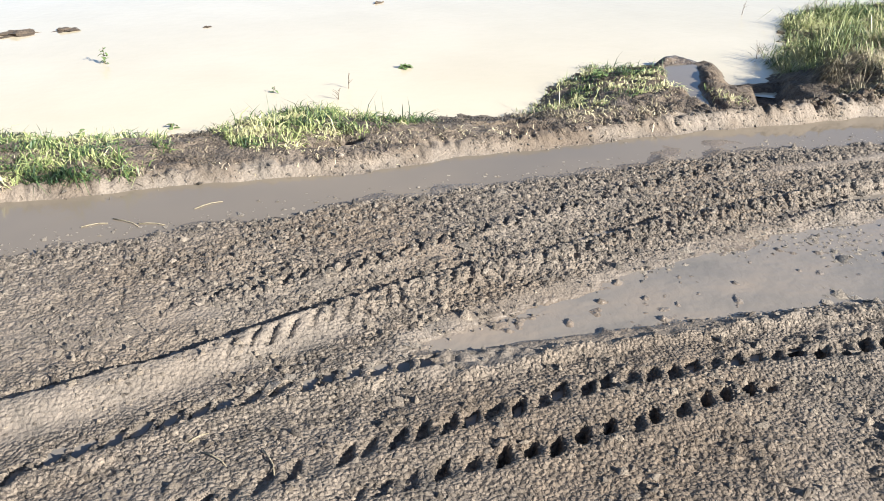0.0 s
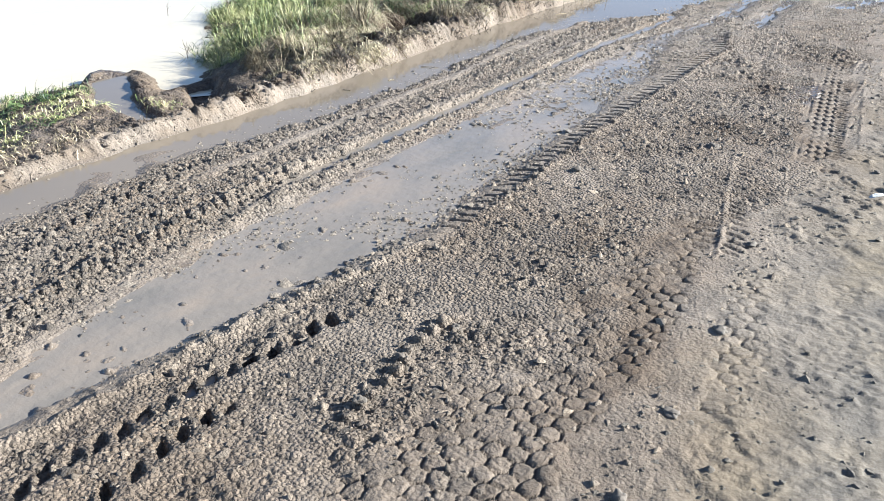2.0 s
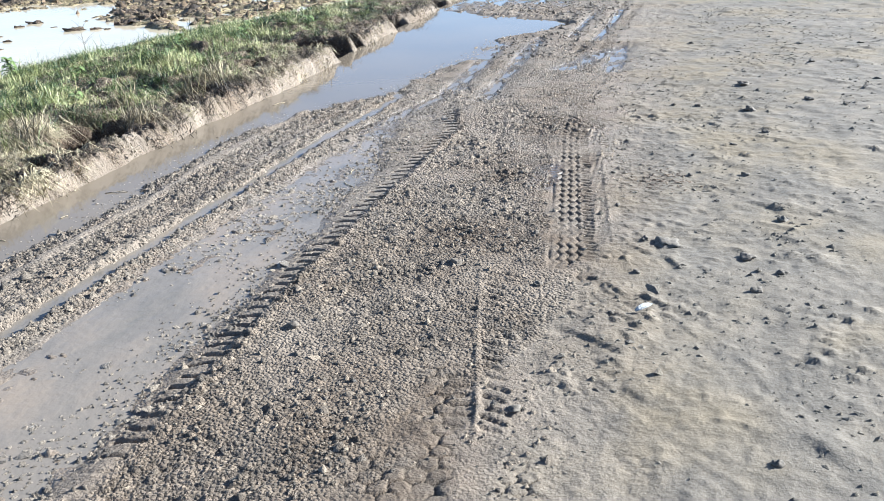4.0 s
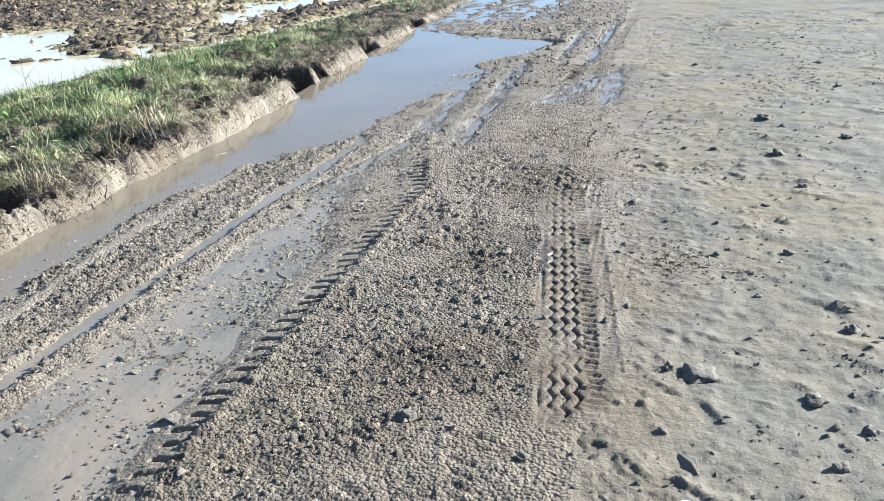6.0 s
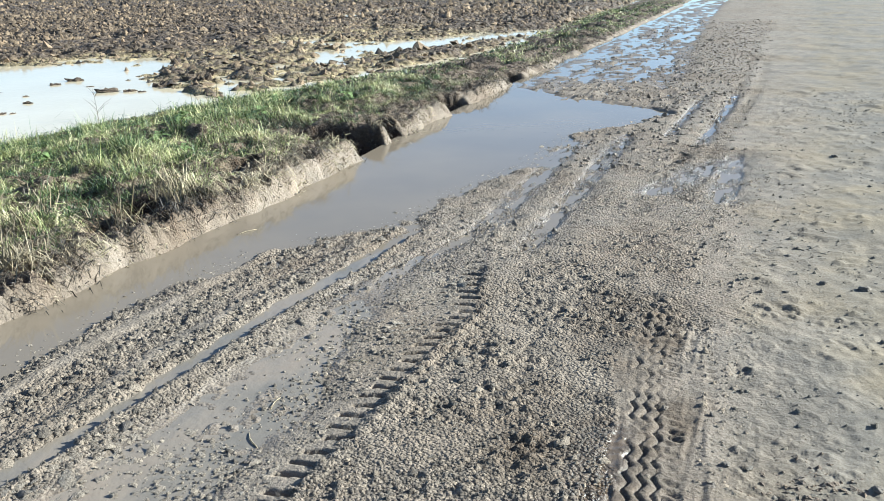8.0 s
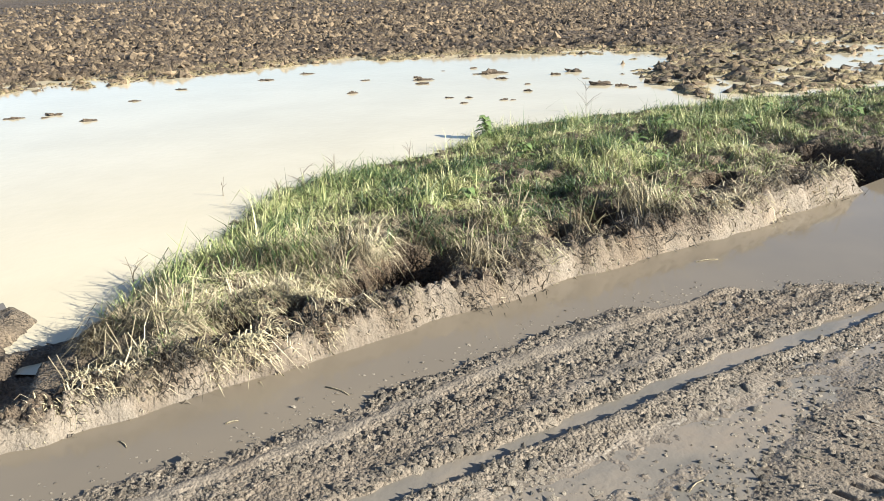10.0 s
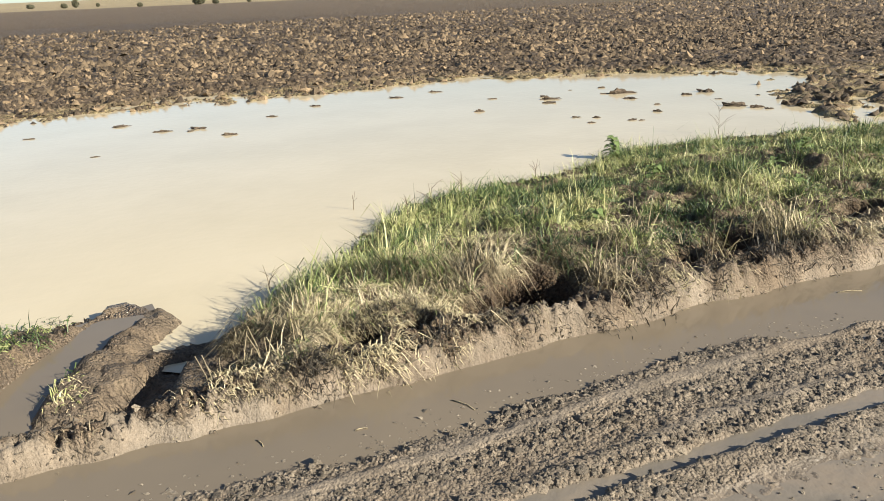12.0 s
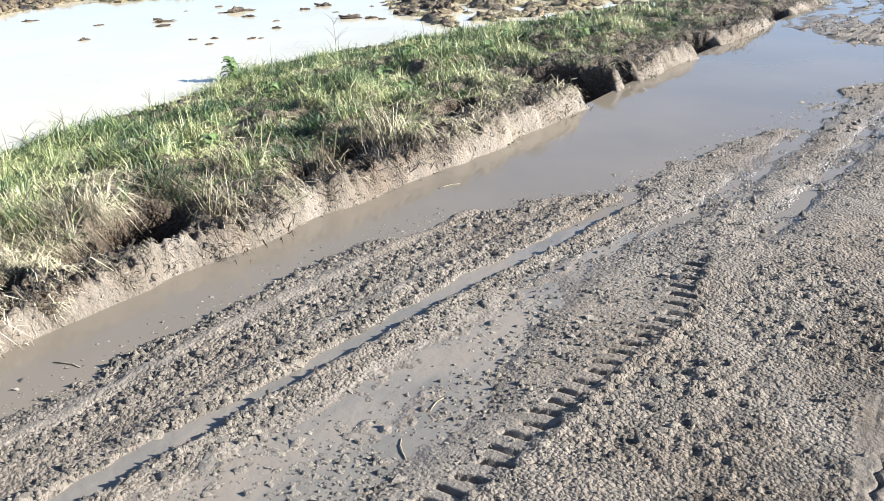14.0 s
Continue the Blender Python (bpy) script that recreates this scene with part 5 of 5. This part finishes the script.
STONES = [(0.33, 4.53, 0.066, 0.34), (0.235, 4.57, 0.028, 0.7), (0.22, 4.17, 0.022, 0.7), (0.69, 4.41, 0.045, 0.5), (0.71, 4.06, 0.028, 0.8), (0.82, 4.25, 0.030, 0.6), (0.88, 4.92, 0.035, 0.7),
          (-0.29, 4.57, 0.022, 0.8), (-0.59, 4.13, 0.036, 0.8), (-0.18, 3.97, 0.024, 0.7), (0.07, 5.05, 0.022, 0.8), (0.0, 5.62, 0.016, 0.8), (0.49, 7.37, 0.034, 0.7), (0.31, 7.40, 0.022, 0.7), (0.85, 7.23, 0.050, 0.7), (0.74, 5.65, 0.026, 0.8),
          (0.44, 5.64, 0.022, 0.7), (0.58, 5.20, 0.020, 0.5), (0.85, 8.16, 0.055, 0.6), (0.43, 10.39, 0.030, 0.8), (0.70, 6.29, 0.028, 0.5), (-0.10, 3.02, 0.024, 0.6), (-0.01, 2.27, 0.034, 0.4), (0.69, 2.87, 0.022, 1.0), (0.60, 2.29, 0.030, 0.8),
          (0.71, 2.46, 0.034, 0.7), (0.01, 1.32, 0.034, 0.6), (0.0, 1.74, 0.028, 0.4), (-0.05, 1.22, 0.018, 0.7), (-0.80, 1.28, 0.024, 0.8), (-0.83, 1.54, 0.018, 0.8), (-1.06, 3.40, 0.028, 0.8), (-0.79, 1.81, 0.022, 0.8), (0.92, 6.6, 0.03, 0.6), (1.3, 7.6, 0.04, 0.6), (1.5, 9.2, 0.045, 0.6)]
for k, (x, y, size, flat) in enumerate(STONES):
    size = 0.78 * size
    big = "dark worn stone half sunk in the packed dirt road" if size > 0.044 else "small grey-brown stone lying on the packed dirt road" if x > -0.15 else "muddy stone among the churned gravel of the road"
    place("stone", lump(k, size, size * (0.65 + 0.3 * random.random()), size * flat * 0.8, 0.8), BALL_F, M_STONE, x, y, 0.18 * size, random.uniform(0, 360), big, "stone", "stones on the road")

CLODS = [(-11.81, 9.95, 0.11, 0.6), (-12.24, 6.10, 0.19, 0.25), (-13.17, 5.85, 0.22, 0.3), (-13.0, 5.7, 0.12, 0.2), (-13.26, 5.33, 0.22, 0.18), (-14.29, 4.85, 0.25, 0.15), (-10.29, 10.72, 0.11, 0.3), (-9.73, 10.56, 0.10, 0.3), (-12.29, 11.56, 0.28, 0.25), (-11.9, 11.3, 0.2, 0.2),
         (-12.10, 12.91, 0.38, 0.3), (-11.4, 12.6, 0.2, 0.25), (-11.20, 14.08, 0.3, 0.3), (-9.64, 13.16, 0.3, 0.3), (-13.92, 3.55, 0.14, 0.2), (-13.68, 7.13, 0.15, 0.2), (-14.45, 8.11, 0.18, 0.2), (-14.47, 9.68, 0.2, 0.2), (-14.75, 10.63, 0.22, 0.2), (-9.30, 13.27, 0.16, 0.5), (-11.64, 4.23, 0.12, 0.1),
         (-8.76, 2.30, 0.12, 0.3), (-8.0, 0.32, 0.07, 0.3), (-9.08, 14.6, 0.32, 0.8), (-9.19, 13.85, 0.22, 0.6), (-8.31, 13.6, 0.26, 0.6), (-8.7, 14.3, 0.3, 0.7), (-8.15, -1.35, 0.35, 0.18), (-8.2, -0.95, 0.25, 0.14)]
CLODS += [(random.uniform(-13.2, -8.6), random.uniform(10.8, 15.0), random.uniform(0.05, 0.13), random.uniform(0.2, 0.5)) for k in range(16)]
for k, (x, y, size, flat) in enumerate(CLODS):
    place("mud_clod", jagged(50 + k, 0.62 * size, 0.6 * size * (0.35 + 0.35 * random.random()), size * flat * 0.62), FINE_F, M_DARKCLOD, x, y, 0.0, math.degrees(math.atan2(y - 3.4, x)) + 90 + random.uniform(-25, 25),
          "brown clod of earth standing out of the flooded field" if size < 0.25 else "low bank of wet ploughed earth in muddy water", "clod", "clods in the pond", base=POND_WATER, soft=False)


def tube(points, r0, r1, sides=5):
    """A tapering stem along points."""
    v, f = [], []
    for k, p in enumerate(points):
        r = r0 + (r1 - r0) * k / max(1, len(points) - 1)
        for a in range(sides):
            t = 6.283 * a / sides
            v.append((p[0] + r * math.cos(t), p[1] + r * math.sin(t), p[2]))
    for k in range(len(points) - 1):
        for a in range(sides):
            b = (a + 1) % sides
            f.append((k * sides + a, k * sides + b, (k + 1) * sides + b, (k + 1) * sides + a))
    f.append(tuple(range(sides))[::-1])
    f.append(tuple((len(points) - 1) * sides + a for a in range(sides)))
    return v, f


def lying(points, r0, r1, sides=5):
    """A tapering stem that lies along the ground."""
    v, f = [], []
    n = len(points)
    for k, p in enumerate(points):
        q0, q1 = points[max(0, k - 1)], points[min(n - 1, k + 1)]
        d = Vector(q1) - Vector(q0)
        u = d.cross(Vector((0, 0, 1))).normalized()
        w = u.cross(d).normalized()
        r = r0 + (r1 - r0) * k / (n - 1)
        for a in range(sides):
            t = 6.283 * a / sides
            v.append(Vector(p) + u * (r * math.cos(t)) + w * (r * math.sin(t)))
    for k in range(n - 1):
        for a in range(sides):
            b = (a + 1) % sides
            f.append((k * sides + a, k * sides + b, (k + 1) * sides + b, (k + 1) * sides + a))
    f.append(tuple(range(sides))[::-1])
    f.append(tuple((n - 1) * sides + a for a in range(sides)))
    return v, f


def leaf(length, width, rise, droop, turn):
    """A bent pointed leaf from the stem outwards."""
    v, f = [], []
    for k in range(6):
        t = k / 5
        w = width * math.sin(math.pi * min(1, 0.12 + 0.88 * t)) ** 0.8 * (1 if k < 5 else 0.05)
        out, up = length * t, rise * t - droop * t * t
        for side in (-1, 0, 1):
            q = Vector((out, side * w, up + 0.25 * abs(side) * w))
            v.append(Matrix.Rotation(turn, 3, "Z") @ q)
    for k in range(5):
        for a in range(2):
            i = k * 3 + a
            f.append((i, i + 1, i + 4, i + 3))
    return v, f


def weed(x, y, tall, leaves, size, label, material, base=None, spread=1.0):
    z = float(height(x, y)) if base is None else base
    root = new("weed")
    root.matrix_world = pose(x, y, z - 0.01, 0, 0, random.uniform(0, 360))
    tagged(root, label, "weed", "weeds on the verge")
    top = (random.uniform(-0.2, 0.2) * tall, random.uniform(-0.2, 0.2) * tall, tall)
    v, f = tube([(0, 0, 0), (top[0] * 0.3, top[1] * 0.3, tall * 0.5), top], 0.004, 0.0015)
    part("stem", v, f, M_TWIG, root)
    for k in range(leaves):
        h = (k + 0.6) / leaves
        v, f = leaf(size * random.uniform(0.7, 1.2) * (1.1 - 0.5 * h) * spread, size * random.uniform(0.16, 0.3), size * 0.5, size * random.uniform(0.3, 0.9), k * 2.4 + random.uniform(-0.4, 0.4))
        v = [Vector(q) + Vector((top[0] * h, top[1] * h, tall * h * 0.9)) for q in v]
        part("leaf", v, f, material, root)
    return root


def branchy(x, y, tall, twigs, label, base=None):
    z = float(height(x, y)) if base is None else base
    root = new("dry_weed")
    root.matrix_world = pose(x, y, z - 0.01, 0, 0, random.uniform(0, 360))
    tagged(root, label, "weed", "weeds on the verge")
    v, f = tube([(0, 0, 0), (0.01, 0.0, tall * 0.5), (0.03, 0.01, tall)], 0.004, 0.0012)
    part("stem", v, f, M_TWIG, root)
    for k in range(twigs):
        a, h = random.uniform(0, 6.28), random.uniform(0.25, 0.85) * tall
        r = random.uniform(0.25, 0.55) * tall
        v, f = lying([(0, 0, h), (r * 0.5 * math.cos(a), r * 0.5 * math.sin(a), h + r * 0.5), (r * math.cos(a), r * math.sin(a), h + r * 0.8)], 0.0022, 0.0008, 4)
        part("twig", v, f, M_TWIG, root)
    return root


WEEDS = [(-7.5, 9.25, 0.26, 30, 0.15, "bushy green weed on the pond's edge"), (-6.84, -0.67, 0.16, 14, 0.06, "small leafy weed standing in the muddy water"), (-6.0, 1.62, 0.05, 14, 0.10, "tuft of weed drowned in the muddy water"),
         (-5.6, 0.44, 0.08, 6, 0.05, "thin weed at the edge of the pond"), (-4.25, 4.62, 0.05, 8, 0.13, "pale broad-leaved weed on the trampled verge"), (-4.40, 4.85, 0.05, 7, 0.12, "pale broad-leaved weed on the trampled verge"), (-4.15, 5.05, 0.05, 6, 0.10, "pale broad-leaved weed on the trampled verge"),
         (-5.2, 9.1, 0.16, 14, 0.16, "leafy green weed in the verge grass"), (-5.5, 9.8, 0.16, 14, 0.16, "leafy green weed in the verge grass"), (-4.9, 10.3, 0.15, 14, 0.15, "leafy green weed in the verge grass"), (-4.6, 8.7, 0.14, 12, 0.14, "leafy green weed in the verge grass"),
         (-5.9, 8.4, 0.16, 12, 0.13, "leafy green weed in the verge grass"), (-4.5, 11.4, 0.16, 14, 0.16, "leafy green weed in the verge grass"), (-5.3, 11.2, 0.16, 14, 0.16, "leafy green weed in the verge grass"), (-4.75, 6.9, 0.14, 12, 0.12, "leafy green weed in the verge grass"),
         (-4.9, -0.9, 0.06, 9, 0.07, "low green weed on the pond's edge"), (-5.0, -0.35, 0.06, 9, 0.07, "low green weed on the pond's edge"), (-5.1, 2.9, 0.06, 9, 0.08, "low green weed on the pond's edge"), (-4.8, 2.75, 0.06, 9, 0.08, "low green weed on the pond's edge")]
for x, y, tall, n, size, label in WEEDS:
    weed(x, y, tall, n, size, label, M_PALELEAF if "pale" in label else M_LEAF, base=max(POND_WATER - 0.02, float(height(x, y))))

for x, y, tall, n, label in ((-7.95, 11.2, 0.42, 9, "dry branching weed standing by the pond"), (-7.1, 6.0, 0.20, 2, "thin dead stalk standing in the muddy water"), (-6.6, 6.55, 0.26, 6, "dry branching weed on the pond's shore"), (-6.35, 6.2, 0.22, 6, "dry branching weed on the pond's shore"),
                               (-6.9, 7.0, 0.24, 6, "dry branching weed on the pond's shore"), (-5.55, 1.0, 0.14, 4, "dry twiggy weed in the shallows"), (-5.3, 0.85, 0.12, 4, "dry twiggy weed in the shallows"), (-3.6, 5.36, 0.17, 3, "dry stalk standing on the bank's brow"), (-5.4, 4.75, 0.2, 5, "dry branching weed on the pond's shore"),
                               (-7.2, 8.0, 0.22, 5, "dry branching weed on the pond's shore"), (-3.9, 8.0, 0.15, 4, "dry stalk standing on the bank's brow")):
    branchy(x, y, tall, n, label, base=max(POND_WATER - 0.02, float(height(x, y))))

for k in range(9):
    x, y = -3.66 + random.uniform(-0.10, 0.10), 4.13 + random.uniform(-0.13, 0.13)
    h, a = random.uniform(0.12, 0.22), random.uniform(0, 6.28)
    v, f = tube([(0, 0, 0), (0.02 * math.cos(a), 0.02 * math.sin(a), h * 0.5), (0.06 * math.cos(a), 0.06 * math.sin(a), h)], 0.0032, 0.002)
    ob = part("dead_stalk", v, f, M_STRAWSTEM, None)
    ob.matrix_world = pose(x, y, float(height(x, y)) - 0.01)
    tagged(ob, "pale dead stalk standing on the muddy bank", "stalk", "dead stalks on the bank")

STRAWS = [(-2.93, 4.89, 0.13, 20), (-2.99, 7.29, 0.14, 70), (-3.06, 4.07, 0.06, 10), (-2.96, 4.45, 0.05, 80), (-1.38, -0.60, 0.10, 30), (-1.32, -0.47, 0.11, 5), (-1.50, -0.63, 0.06, 110), (-3.10, -0.72, 0.16, 40), (-3.18, -0.36, 0.14, 110), (-3.05, -0.62, 0.12, 65), (-3.12, -0.85, 0.11, 95), (-1.55, 5.25, 0.11, 140), (-1.62, 5.5, 0.09, 100), (-1.48, 5.9, 0.08, 20)]
for x, y, n, turn in STRAWS:
    v, f = lying([(-n / 2, 0, 0), (-n / 6, 0.05 * n, 0.002), (n / 6, 0.06 * n, 0.002), (n / 2, -0.02 * n, 0)], 0.003, 0.002)
    ob = part("straw", v, f, M_STRAWSTEM, None)
    ob.matrix_world = pose(x, y, max(float(height(x, y)), ROAD_WATER) + 0.002, 0, 0, turn)
    tagged(ob, "thin pale straw lying on the wet mud", "straw", "straws on the road")

v, f = leaf(0.085, 0.014, 0.03, 0.02, 0.4)
scrap = part("plastic_scrap", v, f, M_WHITE, None)
scrap.modifiers.new("thick", "SOLIDIFY").thickness = 0.003
scrap.matrix_world = pose(0.24, 3.77, float(height(0.24, 3.77)) + 0.008, 10, 5, 20)
tagged(scrap, "curled scrap of white plastic on the packed dirt", "scrap")


# ---- the far edge of the plain ----
def bush(x, y, wide, tall, label):
    z = float(height(x, y))
    root = new("bush")
    root.matrix_world = pose(x, y, z)
    tagged(root, label, "bush", "bushes on the horizon")
    v, f = tube([(0, 0, 0), (0.1, 0, tall * 0.3), (0.05, 0.1, tall * 0.6)], 0.05 * wide, 0.02 * wide, 7)
    part("trunk", v, f, M_TWIG, root)
    n = 420
    c = rng.normal(0, 1, (n, 3))
    c = c / np.linalg.norm(c, axis=1, keepdims=True) * rng.uniform(0.35, 1, (n, 1)) ** 0.5 * np.array((wide / 2, wide / 2, tall * 0.46)) * (1 + 0.25 * rng.uniform(-1, 1, (n, 1)))
    c[:, 2] = np.maximum(c[:, 2] + tall * 0.52, 0.1)
    size = rng.uniform(0.06, 0.13, n) * wide
    p = c[:, None] + OCTA[None] * size[:, None, None] * rng.uniform(0.5, 1.3, (n, 6, 1))
    fa = (OCTA_F[None] + (np.arange(n) * 6)[:, None, None]).reshape(-1, 3)
    crown = new("crown", mesh_of("crown", p.reshape(-1, 3), fa, M_BUSH))
    crown.parent = root


for dx, dy, r, wide, tall, label in ((-0.98, 0.197, 400, 6.2, 4.6, "round dark bush at the far edge of the field"), (-0.976, 0.215, 405, 3.5, 2.6, "low bush at the far edge of the field"), (-0.991, 0.137, 420, 3.2, 2.6, "small bush at the far edge of the field"), (-0.998, 0.062, 520, 4.5, 3.6, "reddish bush on the horizon"),
                                     (-0.997, 0.073, 520, 4.5, 6.5, "tall bush on the horizon"), (-0.9955, 0.095, 520, 2.6, 3.2, "small bush on the horizon"), (-0.95, 0.314, 380, 4.0, 3.4, "round bush at the far edge of the field"), (-0.968, 0.25, 420, 2.2, 1.6, "low bush at the far edge of the field"), (-0.9990, 0.03, 560, 5, 3.5, "bush on the horizon")):
    bush(dx * r, 3.4 + dy * r, 0.75 * wide, 0.7 * tall, label)

for dx, dy, r in ((-0.92, 0.391, 900), (-0.83, 0.557, 1000)):
    pole = new("utility_pole")
    pole.matrix_world = pose(dx * r, dy * r, float(height(dx * r, dy * r)))
    tagged(pole, "thin dark utility pole far across the plain", "pole", "poles on the horizon")
    v, f = tube([(0, 0, -0.5), (0, 0, 9), (0, 0, 16)], 0.35, 0.22, 8)
    part("shaft", v, f, M_TWIG, pole)
    v, f = lying([(-1.5, 0, 15), (0, 0, 15.02), (1.5, 0, 15)], 0.15, 0.15, 6)
    part("crossarm", v, f, M_TWIG, pole)
